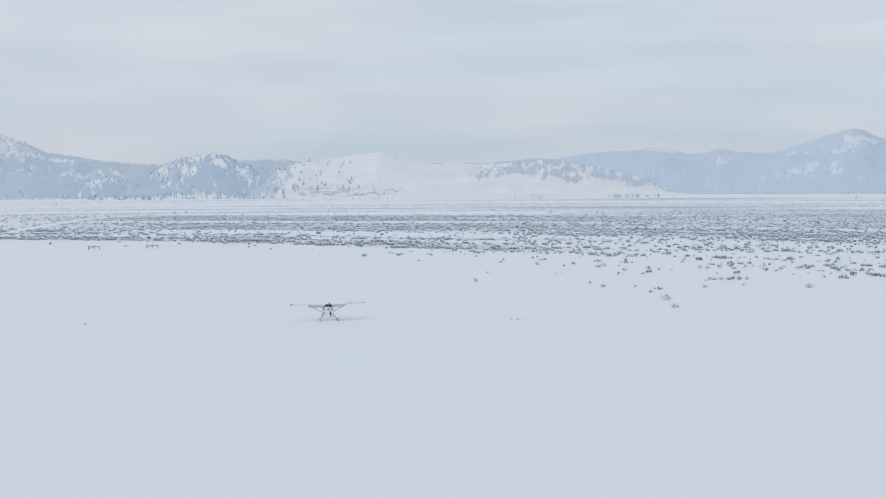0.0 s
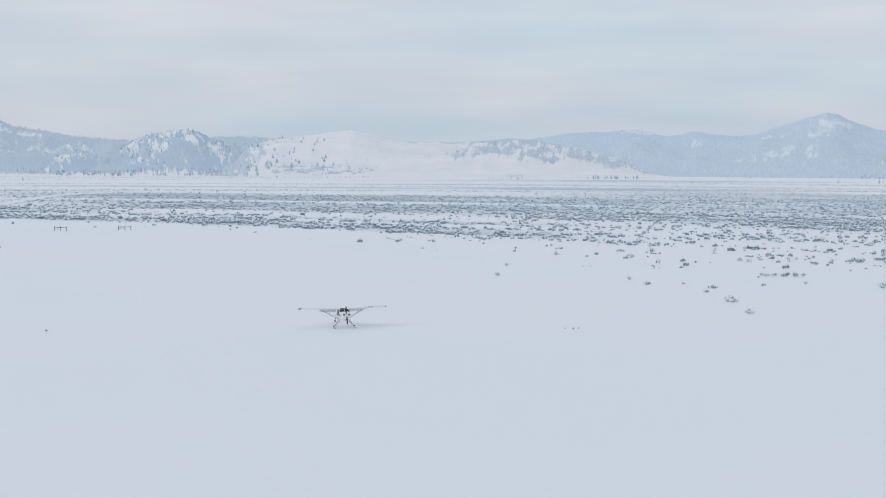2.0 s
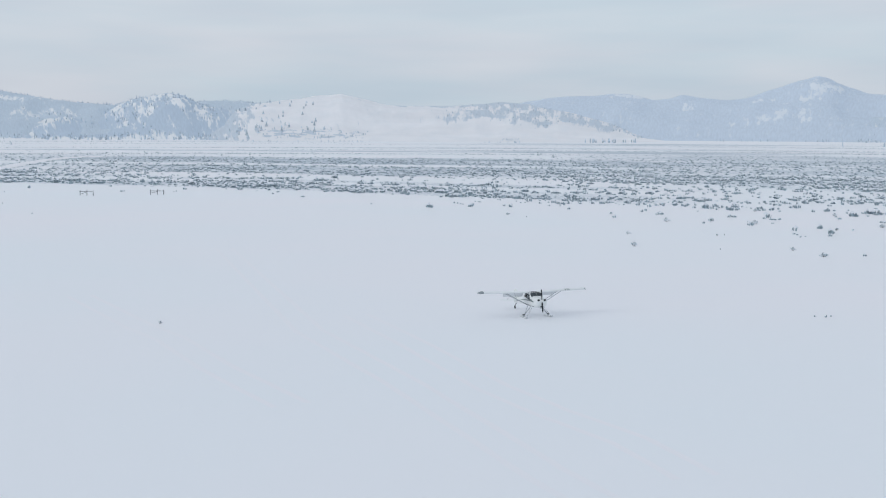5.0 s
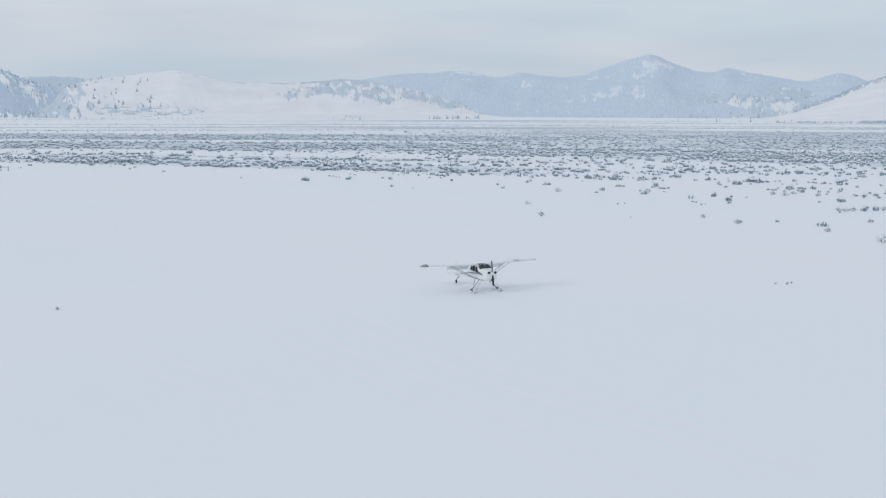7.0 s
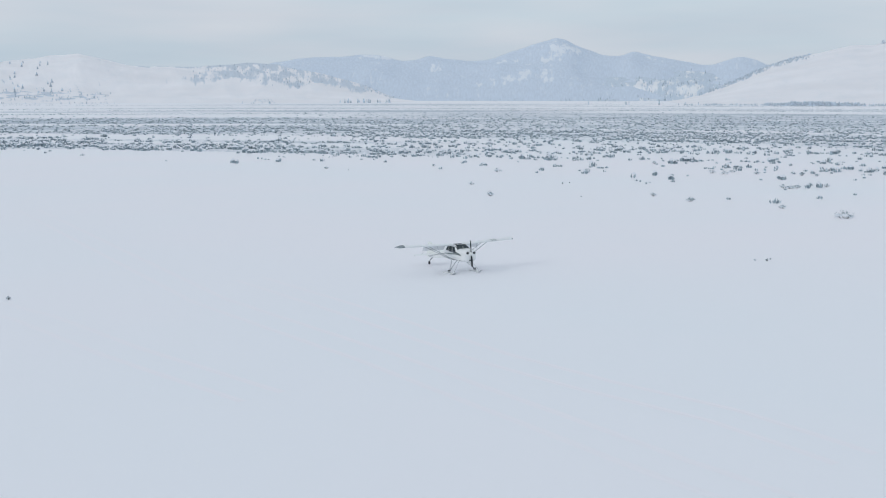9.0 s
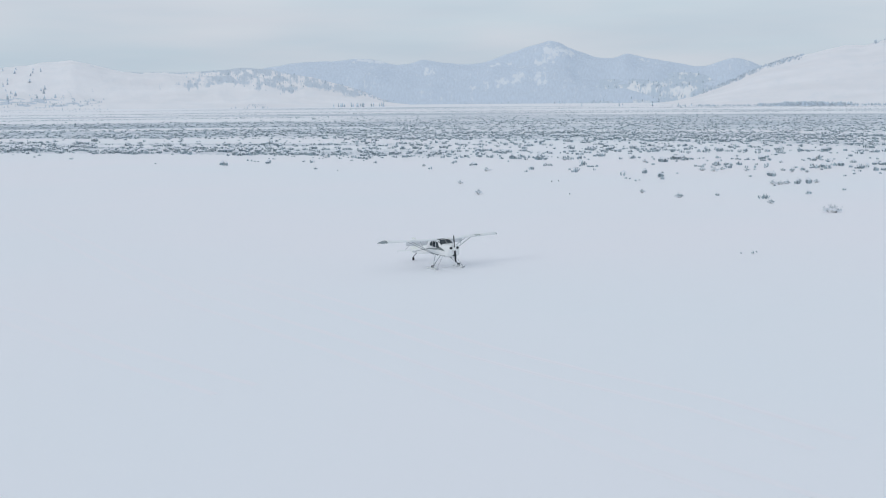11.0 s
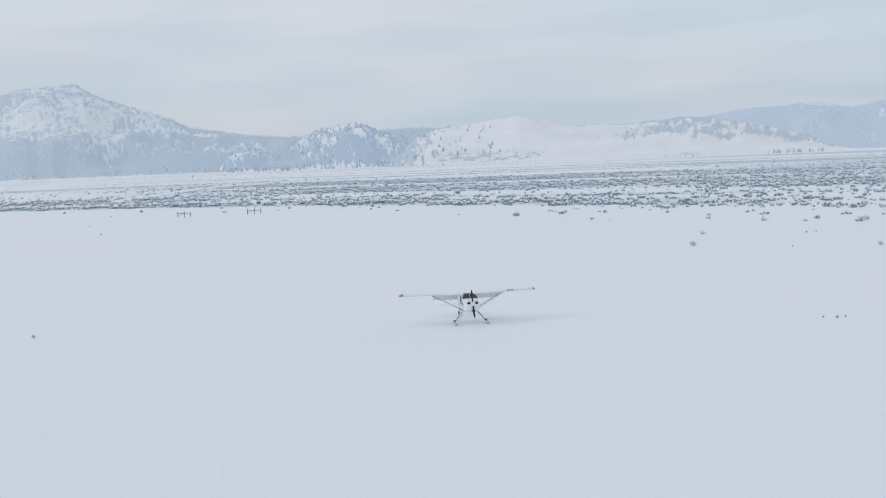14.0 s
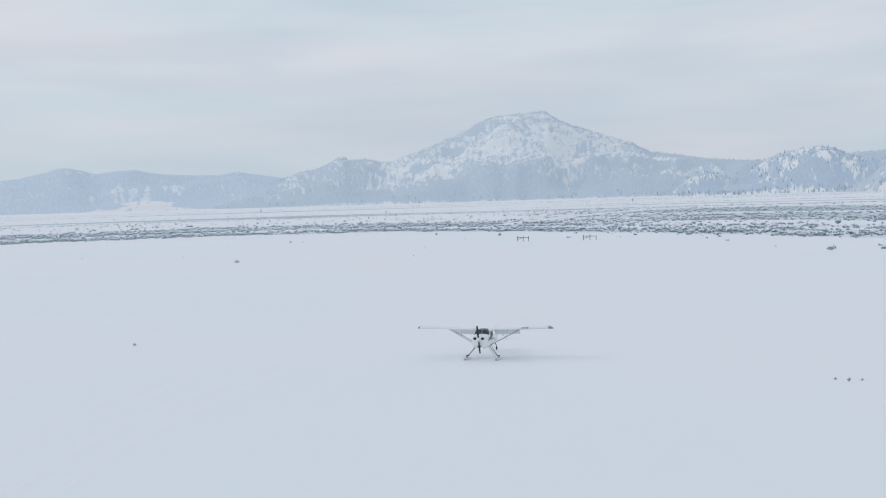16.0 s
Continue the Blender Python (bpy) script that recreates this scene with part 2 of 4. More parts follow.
def part(name, bm, mat, parent, label="", smooth=False):
    me = bpy.data.meshes.new(name)
    bmesh.ops.recalc_face_normals(bm, faces=bm.faces)
    bm.to_mesh(me)
    bm.free()
    if smooth:
        me.shade_smooth()
    me.materials.append(mat)
    ob = new(name, me)
    ob.parent = parent
    if label:
        tagged(ob, label)
    return ob


def thing(name, label, category, group="", m=None):
    ob = new(name)
    ob.empty_display_size = 0.2
    tagged(ob, label, category, group)
    if m is not None:
        ob.matrix_world = m
    return ob


def loft(rings, caps=True):
    """A skin over rings of equal vertex count."""
    bm = bmesh.new()
    rows = [[bm.verts.new(p) for p in ring] for ring in rings]
    n = len(rows[0])
    for a, b in zip(rows, rows[1:]):
        for i in range(n):
            bm.faces.new((a[i], a[(i + 1) % n], b[(i + 1) % n], b[i]))
    if caps:
        bm.faces.new(rows[0])
        bm.faces.new(rows[-1])
    return bm


def tube(points, radii, sides=8, flat=1.0):
    """A round or flattened bar through points."""
    pts = [Vector(p) for p in points]
    if not isinstance(radii, (list, tuple)):
        radii = [radii] * len(pts)
    rings = []
    for i, p in enumerate(pts):
        d = (pts[min(i + 1, len(pts) - 1)] - pts[max(i - 1, 0)]).normalized()
        u = d.cross(Vector((1, 0, 0)) if abs(d.x) < 0.8 else Vector((0, 1, 0))).normalized()
        w = d.cross(u).normalized()
        rings.append([p + radii[i] * (math.cos(a) * u + flat * math.sin(a) * w)
                      for a in [2 * math.pi * k / sides for k in range(sides)]])
    return loft(rings)


def box(cx, cy, cz, sx, sy, sz, bevel=0.0, turn=None):
    bm = bmesh.new()
    bmesh.ops.create_cube(bm, size=1.0)
    for vert in bm.verts:
        vert.co = Vector((vert.co.x * sx, vert.co.y * sy, vert.co.z * sz))
    if bevel:
        bmesh.ops.bevel(bm, geom=list(bm.edges), offset=bevel, segments=2, affect="EDGES")
    m = Matrix.Translation((cx, cy, cz)) @ (turn if turn else Matrix.Identity(4))
    bmesh.ops.transform(bm, matrix=m, verts=bm.verts)
    return bm


def join(*bms):
    out = bmesh.new()
    for b in bms:
        me = bpy.data.meshes.new("joining")
        b.to_mesh(me)
        b.free()
        out.from_mesh(me)
        bpy.data.meshes.remove(me)
    return out


def smooth_curve(xs, ys, x):
    """Monotone-like smooth interpolation through a few control heights."""
    xs, ys = np.asarray(xs, float), np.asarray(ys, float)
    o = np.argsort(xs)
    xs, ys = xs[o], ys[o]
    m = np.gradient(ys, xs)
    i = np.clip(np.searchsorted(xs, x) - 1, 0, len(xs) - 2)
    h = xs[i + 1] - xs[i]
    t = np.clip((x - xs[i]) / h, 0, 1)
    return ((1 + 2 * t) * (1 - t) ** 2 * ys[i] + t * (1 - t) ** 2 * h * m[i]
            + t * t * (3 - 2 * t) * ys[i + 1] + t * t * (t - 1) * h * m[i + 1])


def fractal(x, y, size, octaves=5, seed=0.0):
    return noise.fractal(Vector((x / size, y / size, seed)), 0.9, 2.1, octaves)


# ------------------------------------------------------------------ plan of the scrub
def blend(a, lo, hi):
    t = min(max((a - lo) / (hi - lo), 0), 1)
    return t * t * (3 - 2 * t)


def scrub_edge(x, y):
    """How far out the scrub begins, by the bearing from the aircraft."""
    return float(np.interp(math.degrees(math.atan2(-x, y)), [-60, -45, -30, -20, -10, 0, 5, 15, 25, 35, 45, 60],
                           [112, 120, 146, 158, 176, 190, 200, 238, 282, 325, 348, 348]))


# share of the ground that bushes and low stubble take, by metres past the edge, on three bearings
BUSHES = {-30: [(-48, 0.02), (0, 0.08), (30, 0.12), (100, 0.12), (112, 0.05), (124, 0.72), (185, 0.6), (216, 0.12), (240, 0.3), (420, 0.24), (620, 0.14), (660, 0.03)],
          3: [(-48, 0.005), (-30, 0.035), (-8, 0.05), (0, 0.42), (14, 0.55), (40, 0.5), (50, 0.06), (60, 0.04), (66, 0.35), (76, 0.3), (84, 0.03), (124, 0.04), (136, 0.42), (240, 0.36), (252, 0.05), (276, 0.05),
              (288, 0.36), (400, 0.3), (430, 0.02)],
          30: [(-48, 0.0), (-5, 0.0), (0, 0.8), (36, 0.75), (46, 0.12), (60, 0.12), (70, 0.5), (130, 0.45), (155, 0.03), (600, 0.02)]}
STUBBLE = {-30: [(0, 0.0), (30, 0.04), (100, 0.08), (124, 0.4), (205, 0.38), (216, 0.12), (236, 0.44), (416, 0.54), (620, 0.6), (665, 0.12), (835, 0.1), (845, 0.5), (885, 0.5), (900, 0.1), (1100, 0.1)],
           3: [(-2, 0.0), (6, 0.36), (42, 0.36), (50, 0.04), (62, 0.04), (66, 0.36), (78, 0.3), (86, 0.03), (124, 0.05), (136, 0.52), (240, 0.58), (252, 0.12), (278, 0.12), (290, 0.7), (400, 0.68), (440, 0.1),
               (635, 0.08), (650, 0.55), (690, 0.55), (705, 0.08), (1100, 0.08)],
           30: [(-2, 0.0), (5, 0.4), (34, 0.4), (44, 0.06), (62, 0.06), (72, 0.34), (130, 0.34), (155, 0.08), (450, 0.1), (465, 0.55), (495, 0.55), (510, 0.1), (1100, 0.1)]}


def by_bearing(tables, a, past):
    v = [float(np.interp(past, [q[0] for q in tables[k]], [q[1] for q in tables[k]])) for k in (-30, 3, 30)]
    k, j = blend(a, -24, -2), blend(a, 14, 30)
    return (v[0] * (1 - k) + v[1] * k) * (1 - j) + v[2] * j


def stubble(x, y):
    """How much dead grass and low twigs stand through the snow here."""
    a, r = math.degrees(math.atan2(-x, y)), math.hypot(x, y)
    if y < 40 or r > 2400 or r < 100:
        return 0.0
    past = r - scrub_edge(x, y) + 10 * noise.noise(Vector((x / 60, r / 80, 9)))
    strip = max(0.0, noise.noise(Vector((a / 26, r / 95, 2))) - 0.12) * blend(r, 600, 800) * blend(-r, -2100, -1600)
    return max(0.0, by_bearing(STUBBLE, a, past) * max(0.0, 1 + 1.0 * noise.noise(Vector((x / 110, r / 24, 3))) + 0.4 * noise.noise(Vector((x / 25, r / 30, 7)))) + 1.1 * strip)


# ------------------------------------------------------------------ ground
def swell(x, y):
    r = math.hypot(x, y)
    return 0.0 if r < 12 else min((r - 12) / 60, 1) * (0.06 * noise.noise(Vector((x / 23, y / 31, 2))) - 0.03)


def build_ground():
    radii = [0] + [3 * 1.055 ** k for k in range(62)] + [82 * 1.028 ** k for k in range(1, 122)] + [2450 * 1.09 ** k for k in range(8)]
    radii = [r for r in radii if r < 4700] + [4700]
    n = 360
    verts, faces = [(0, 0, 0)], []
    for r in radii[1:]:
        for k in range(n):
            a = 2 * math.pi * k / n
            x, y = r * math.cos(a), r * math.sin(a)
            verts.append((x, y, swell(x, y)))
    for k in range(n):
        faces.append((0, 1 + k, 1 + (k + 1) % n))
    for j in range(len(radii) - 2):
        a, b = 1 + j * n, 1 + (j + 1) * n
        for k in range(n):
            faces.append((a + k, b + k, b + (k + 1) % n, a + (k + 1) % n))
    ob = raw("ground", verts, faces, SNOW, smooth=True)
    grass = [stubble(v[0], v[1]) for v in verts]
    ob.data.attributes.new("stubble", "FLOAT", "POINT").data.foreach_set("value", np.array(grass, dtype=np.float32))
    tagged(ob, "wide flat plain under smooth fresh snow", "snow field", kind="structure")


build_ground()

# ------------------------------------------------------------------ hills
HILLS = {}


def hill(name, label, dist, control, mat, front, back, wood, rough=0.10, seed=1.0, step=0.09):
    """A range of hills: control gives a few bearings (degrees, left positive) and crest heights; front and back are its depths."""
    angles = [c[0] for c in control]
    heights = [c[1] for c in control]
    a0, a1 = min(angles), max(angles)
    na = int((a1 - a0) / step)
    us = np.concatenate([np.linspace(-1, 0, 46), np.linspace(0.15, 1, 5)])
    line = a0 + (a1 - a0) * np.arange(na + 1) / na
    crest = smooth_curve(angles, heights, line)
    verts, faces, woods, slopes = [], [], [], []
    for i, a in enumerate(line):
        top, nick = float(crest[i]), 0.02 * fractal(a * 40, 3.1, 30, 4, seed)
        ar = radians(float(a))
        for u in us:
            r = dist + (front if u < 0 else back) * u
            x, y = -r * math.sin(ar), r * math.cos(ar)
            s = 1 - abs(u)
            h = top * (1 + nick * s ** 4)
            base = s * s * (3 - 2 * s) if u > 0 else 0.35 * s + 0.65 * s * s * (3 - 2 * s) - 0.0
            wide, high = ar * dist, h * base          # along the range, and up its slope
            rug = fractal(x, y / 3, 230, 6, seed) * rough * h * (s * (1 - s) * 4) if u < 0 else 0
            gully = 0.15 - math.sqrt(0.0225 + noise.noise(Vector((wide / 120 + 0.6 * s, s * 1.3, seed + 5))) ** 2)
            gully *= rough * h * 1.1 * (s * (1 - s) * 4)
            verts.append((x, y, high + rug + gully - 1.5 * (1 - s)))
            slopes += [wide, high, 0.0]
            woods.append(wood(float(a), s if u < 0 else 1.0, wide, high))
    m = len(us)
    for i in range(na):
        for j in range(m - 1):
            faces.append((i * m + j, i * m + j + 1, (i + 1) * m + j + 1, (i + 1) * m + j))
    ob = raw(name, verts, faces, mat, smooth=True)
    tagged(ob, label, "hill", kind="structure")
    ob.data.attributes.new("wood", "FLOAT", "POINT").data.foreach_set("value", np.array(woods, dtype=np.float32))
    ob.data.attributes.new("slope", "FLOAT_VECTOR", "POINT").data.foreach_set("vector", np.array(slopes, dtype=np.float32))
    HILLS[name] = (np.array(verts).reshape(na + 1, m, 3), us, np.array(woods).reshape(na + 1, m))
    return ob


def glade(a, s, spots):
    """How deep a place lies in one of a few open clearings: bearing, height share, half-width, half-height."""
    wob = 1.5 * fractal(a * 30, s * 45, 9, 5, 4.4)
    g = max([1 + wob - ((a - ca) / w) ** 2 - ((s - cs) / h) ** 2 for ca, cs, w, h in spots])
    return min(max(g * 0.8, 0.0), 1.0)


def range_wood(a, s, x, y):
    open_spots = [(-21.0, 0.71, 1.2, 0.1), (-20.2, 0.62, 0.4, 0.06), (-18.9, 0.37, 1.9, 0.1), (-20.3, 0.31, 0.8, 0.06), (-11.7, 0.93, 0.8, 0.06),
                  (-10.4, 0.86, 0.3, 0.05), (-14.5, 0.63, 0.4, 0.09), (-15.9, 0.48, 0.5, 0.06), (-25.3, 0.84, 0.5, 0.05), (-18.1, 0.72, 0.5, 0.04),
                  (47, 0.35, 1.6, 0.2), (44.8, 0.5, 1.0, 0.1), (49, 0.8, 0.5, 0.04), (50, 0.45, 0.4, 0.06)]
    broken = min(max(0.55 + 0.9 * noise.noise(Vector((x / 16, (y + 0.3 * x) / 9, 4))), 0.0), 1.0)
    return 0.9 + 0.16 * fractal(x, y, 160, 4, 1.7) + 0.1 * noise.noise(Vector((x / 25, y / 20, 9))) - 1.1 * broken * glade(a, s, open_spots)


def mesa_wood(a, s, x, y):
    """Woods below, then snowy ledges crossed by slanting belts of trees, and a wooded right flank."""
    low = 1.0 - blend(s + 0.12 * fractal(x, y, 120, 4, 6.1) + 0.06 * noise.noise(Vector((x / 22, y / 9, 5))), 0.16, 0.52)
    belt = noise.noise(Vector((x / 120, (y - 0.28 * x) / 22, 4))) + 0.7 * noise.noise(Vector((x / 40, y / 16, 6)))
    ledge = noise.noise(Vector((x / 70, y / 5.5 + 0.8 * noise.noise(Vector((x / 60, y / 40, 1))), 8)))
    top = 0.44 + 0.3 * belt + 0.36 * ledge * blend(-a, -31.5, -29) * blend(a, 22.5, 24.5)
    top += 0.75 * glade(a, s, [(29.6, 0.83, 1.1, 0.06), (30.6, 0.68, 0.8, 0.05), (32.2, 0.6, 0.9, 0.06), (23.6, 0.62, 0.7, 0.08), (22.4, 0.5, 1.2, 0.12)])
    top += 0.3 * blend(a, 33.0, 35.5) + 0.5 * blend(-a, -22.6, -19.5)
    crest = 0.7 * blend(s, 0.93, 0.975) * blend(a, 21, 24) + 0.3 * blend(s, 0.68, 0.84) * blend(a, 27.2, 28.6) * blend(-a, -33.5, -32)
    open_low = [(22.4, 0.42, 0.9, 0.07), (17.2, 0.6, 1.0, 0.12), (28.4, 0.55, 1.3, 0.08), (25.4, 0.6, 0.9, 0.14), (31.5, 0.45, 1.4, 0.05), (20.6, 0.72, 1.3, 0.1), (22.6, 0.62, 0.9, 0.07), (19.0, 0.5, 0.9, 0.1)]
    return low * 1.1 + (1 - low) * top + crest - 0.42 * glade(a, s, open_low) - 0.6 * blend(-s, -0.1, -0.04)


def foot_wood(a, s, x, y):
    return 0.12 + 0.6 * fractal(x, y, 40, 4, 2.7)


def knob_wood(a, s, x, y):
    streak = noise.noise(Vector((x / 60, y / 40, 2))) + 0.8 * noise.noise(Vector((x / 18, y / 26, 6)))
    w = 0.72 + 0.42 * streak + 0.3 * blend(-s, -0.6, -0.25)
    clear = [(18.3, 0.72, 1.0, 0.25), (14.7, 0.85, 0.4, 0.1), (12.8, 0.84, 0.8, 0.12), (10.6, 0.5, 0.3, 0.2), (18.9, 0.25, 0.8, 0.1), (20.2, 0.5, 1.3, 0.22),
             (11.7, 0.6, 0.3, 0.12)]
    w -= (0.3 + 0.5 * noise.noise(Vector((x / 7, y / 13, 3)))) * glade(a, s, [(13.2, 0.78, 1.7, 0.3), (18.4, 0.66, 1.7, 0.34), (10.4, 0.6, 0.6, 0.3)])
    return w - (0.6 + 0.95 * noise.noise(Vector((x / 9, y / 12, 8)))) * glade(a, s, clear) - 0.7 * blend(-s, -0.2, -0.08)


def middle_wood(a, s, x, y):
    return 0.8 + 0.35 * fractal(x, y, 60, 4, 3.1) - (0.5 + 0.5 * noise.noise(Vector((x / 14, y / 8, 3)))) * glade(a, s, [(-24.6, 0.42, 1.9, 0.16), (-27.4, 0.3, 1.0, 0.16), (-27.3, 0.9, 0.5, 0.08), (-22.6, 0.5, 0.8, 0.12)])


def white_wood(a, s, x, y):
    """Bare slopes: woods come over from the knob at one end, slanting belts of brush lie at the other, and broken ledges near the foot."""
    patch = fractal(x, y, 60, 4, 8.2)
    ledges = max(0.0, noise.noise(Vector((x / 45, y / 3.2, 3))) + 0.1) * blend(s, 0.08, 0.14) * blend(-s, -0.36, -0.28) * blend(a, 1.5, 3.5) * blend(-a, -8.2, -7)
    knob_side = 1.0 * blend(a + 1.3 * noise.noise(Vector((x / 25, y / 14, 2))) + 0.9 * noise.noise(Vector((x / 8, y / 8, 3))), 6.3 + 1.5 * (1 - s), 9.0 + 1.5 * (1 - s))
    dotted = 0.42 * blend(noise.noise(Vector((x / 14, y / 11, 5))), 0.12, 0.5) * blend(a, 4.2, 5.2) * blend(s, 0.25, 0.4)
    left = -0.14 + 3.6 * ledges + 0.3 * max(0.0, patch - 0.4) + dotted + knob_side
    belt = noise.noise(Vector((x / 90, (y - 0.22 * x) / 15, 7))) + 0.6 * noise.noise(Vector((x / 26, y / 14, 5)))
    right = -0.2 + (0.84 + 0.75 * belt) * blend(s + 0.1 * patch - 0.06 * blend(-a, 5, 8), 0.3, 0.55)
    k = blend(-a, -0.5, 4.5)
    crest = 1.1 * blend(s, 0.88, 0.92) * blend(a, -7, -5.5) * blend(-a, -2.3, -1.6) * (0.55 + 0.7 * noise.noise(Vector((x / 40, 3, 5))))
    return left * (1 - k) + right * k + crest


def right_wood(a, s, x, y):
    shoulder = 0.9 * blend(-a, 36.0, 36.6) * blend(s, 0.8, 0.9) * (0.6 + noise.noise(Vector((x / 20, y / 12, 2))))
    rim = 1.1 * blend(s, 0.7 - 0.1 * blend(a, -33, -29), 0.84 - 0.1 * blend(a, -33, -29)) * blend(a, -34, -32.5) * (0.6 + 0.8 * noise.noise(Vector((x / 13, y / 9, 4))))
    return -0.2 + shoulder + rim


# both far ranges get their blue from haze painted into HILL_FOREST
hill("far_range", "forested mountain range painted in pale blue haze, with snow clearings", 4300,
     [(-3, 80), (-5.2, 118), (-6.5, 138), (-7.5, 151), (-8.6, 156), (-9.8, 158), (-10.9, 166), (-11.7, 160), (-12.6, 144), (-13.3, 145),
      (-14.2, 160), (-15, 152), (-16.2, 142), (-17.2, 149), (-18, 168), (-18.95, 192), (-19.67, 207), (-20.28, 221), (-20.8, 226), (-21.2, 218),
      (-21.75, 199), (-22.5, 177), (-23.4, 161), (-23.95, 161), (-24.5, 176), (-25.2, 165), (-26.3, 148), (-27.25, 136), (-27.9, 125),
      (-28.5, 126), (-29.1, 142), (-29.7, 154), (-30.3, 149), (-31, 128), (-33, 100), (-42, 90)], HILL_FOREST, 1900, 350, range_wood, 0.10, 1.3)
hill("far_left_range", "ridge far across the plain, painted in pale blue haze", 4300,
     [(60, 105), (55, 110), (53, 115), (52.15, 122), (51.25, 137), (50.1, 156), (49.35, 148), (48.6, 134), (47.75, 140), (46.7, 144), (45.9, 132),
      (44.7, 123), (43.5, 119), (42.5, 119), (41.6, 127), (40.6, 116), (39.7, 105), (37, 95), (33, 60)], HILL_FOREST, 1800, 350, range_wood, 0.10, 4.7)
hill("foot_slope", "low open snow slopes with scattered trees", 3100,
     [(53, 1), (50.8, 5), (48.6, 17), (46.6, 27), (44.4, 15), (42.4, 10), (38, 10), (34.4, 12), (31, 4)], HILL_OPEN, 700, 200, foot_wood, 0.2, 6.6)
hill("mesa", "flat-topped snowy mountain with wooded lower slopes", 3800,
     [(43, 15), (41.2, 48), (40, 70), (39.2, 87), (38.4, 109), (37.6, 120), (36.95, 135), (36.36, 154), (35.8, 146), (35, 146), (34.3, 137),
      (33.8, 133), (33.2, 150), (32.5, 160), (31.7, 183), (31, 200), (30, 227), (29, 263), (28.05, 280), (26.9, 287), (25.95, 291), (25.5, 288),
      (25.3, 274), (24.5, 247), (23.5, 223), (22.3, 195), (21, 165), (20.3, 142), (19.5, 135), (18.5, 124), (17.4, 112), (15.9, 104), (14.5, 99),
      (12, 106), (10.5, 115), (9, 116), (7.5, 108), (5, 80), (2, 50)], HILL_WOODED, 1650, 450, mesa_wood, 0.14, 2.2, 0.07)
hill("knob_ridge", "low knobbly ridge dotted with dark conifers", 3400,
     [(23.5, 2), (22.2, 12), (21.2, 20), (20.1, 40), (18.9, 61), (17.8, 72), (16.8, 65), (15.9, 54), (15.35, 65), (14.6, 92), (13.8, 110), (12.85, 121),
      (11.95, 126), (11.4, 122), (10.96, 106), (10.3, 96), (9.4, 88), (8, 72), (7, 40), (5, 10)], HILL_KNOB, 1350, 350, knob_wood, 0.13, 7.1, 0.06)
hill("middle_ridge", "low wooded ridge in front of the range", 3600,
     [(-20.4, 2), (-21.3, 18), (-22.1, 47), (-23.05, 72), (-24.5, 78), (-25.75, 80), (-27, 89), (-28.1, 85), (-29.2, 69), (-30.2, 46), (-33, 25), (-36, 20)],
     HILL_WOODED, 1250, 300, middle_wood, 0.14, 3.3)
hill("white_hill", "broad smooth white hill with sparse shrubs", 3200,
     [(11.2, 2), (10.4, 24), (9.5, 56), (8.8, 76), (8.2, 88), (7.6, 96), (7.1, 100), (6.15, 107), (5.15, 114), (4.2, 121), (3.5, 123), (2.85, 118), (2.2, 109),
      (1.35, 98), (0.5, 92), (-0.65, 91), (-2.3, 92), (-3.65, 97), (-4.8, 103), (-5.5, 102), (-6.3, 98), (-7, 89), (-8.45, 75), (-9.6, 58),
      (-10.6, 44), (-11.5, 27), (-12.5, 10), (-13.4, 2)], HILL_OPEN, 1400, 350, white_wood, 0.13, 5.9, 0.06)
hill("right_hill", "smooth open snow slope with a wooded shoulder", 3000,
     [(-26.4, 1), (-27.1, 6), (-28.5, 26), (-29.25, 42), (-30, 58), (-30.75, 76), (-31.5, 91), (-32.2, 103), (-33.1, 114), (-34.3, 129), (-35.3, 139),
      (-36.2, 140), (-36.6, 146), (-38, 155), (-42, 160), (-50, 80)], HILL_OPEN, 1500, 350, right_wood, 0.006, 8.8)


# ------------------------------------------------------------------ conifers on the hills (too many to count)
def conifer_mesh(name, places, label, mat=CONIFER, plump=1.0):
    """places: x, y, z, height. Each tree is a trunk and three ragged skirts of boughs in one far-off mesh."""
    verts, faces = [], []
    rnd = random.Random(len(places))
    for x, y, z, h in places:
        w = plump * h * rnd.uniform(0.17, 0.26)
        for lo, hi, rr in ((0.08, 0.5, 1.0), (0.34, 0.78, 0.72), (0.6, 1.0, 0.45)):
            b = len(verts)
            n = 5
            ph = rnd.uniform(0, 6.28)
            for k in range(n):
                a = ph + 2 * math.pi * k / n
                q = w * rr * rnd.uniform(0.6, 1.2)
                verts.append((x + q * math.cos(a), y + q * math.sin(a), z + h * (lo + rnd.uniform(-0.05, 0.05))))
            verts.append((x + rnd.uniform(-0.05, 0.05) * h, y, z + h * hi))
            faces += [(b + k, b + (k + 1) % n, b + n) for k in range(n)]
    ob = raw(name, verts, faces, mat)
    tagged(ob, label, "conifer trees", kind="stuff")


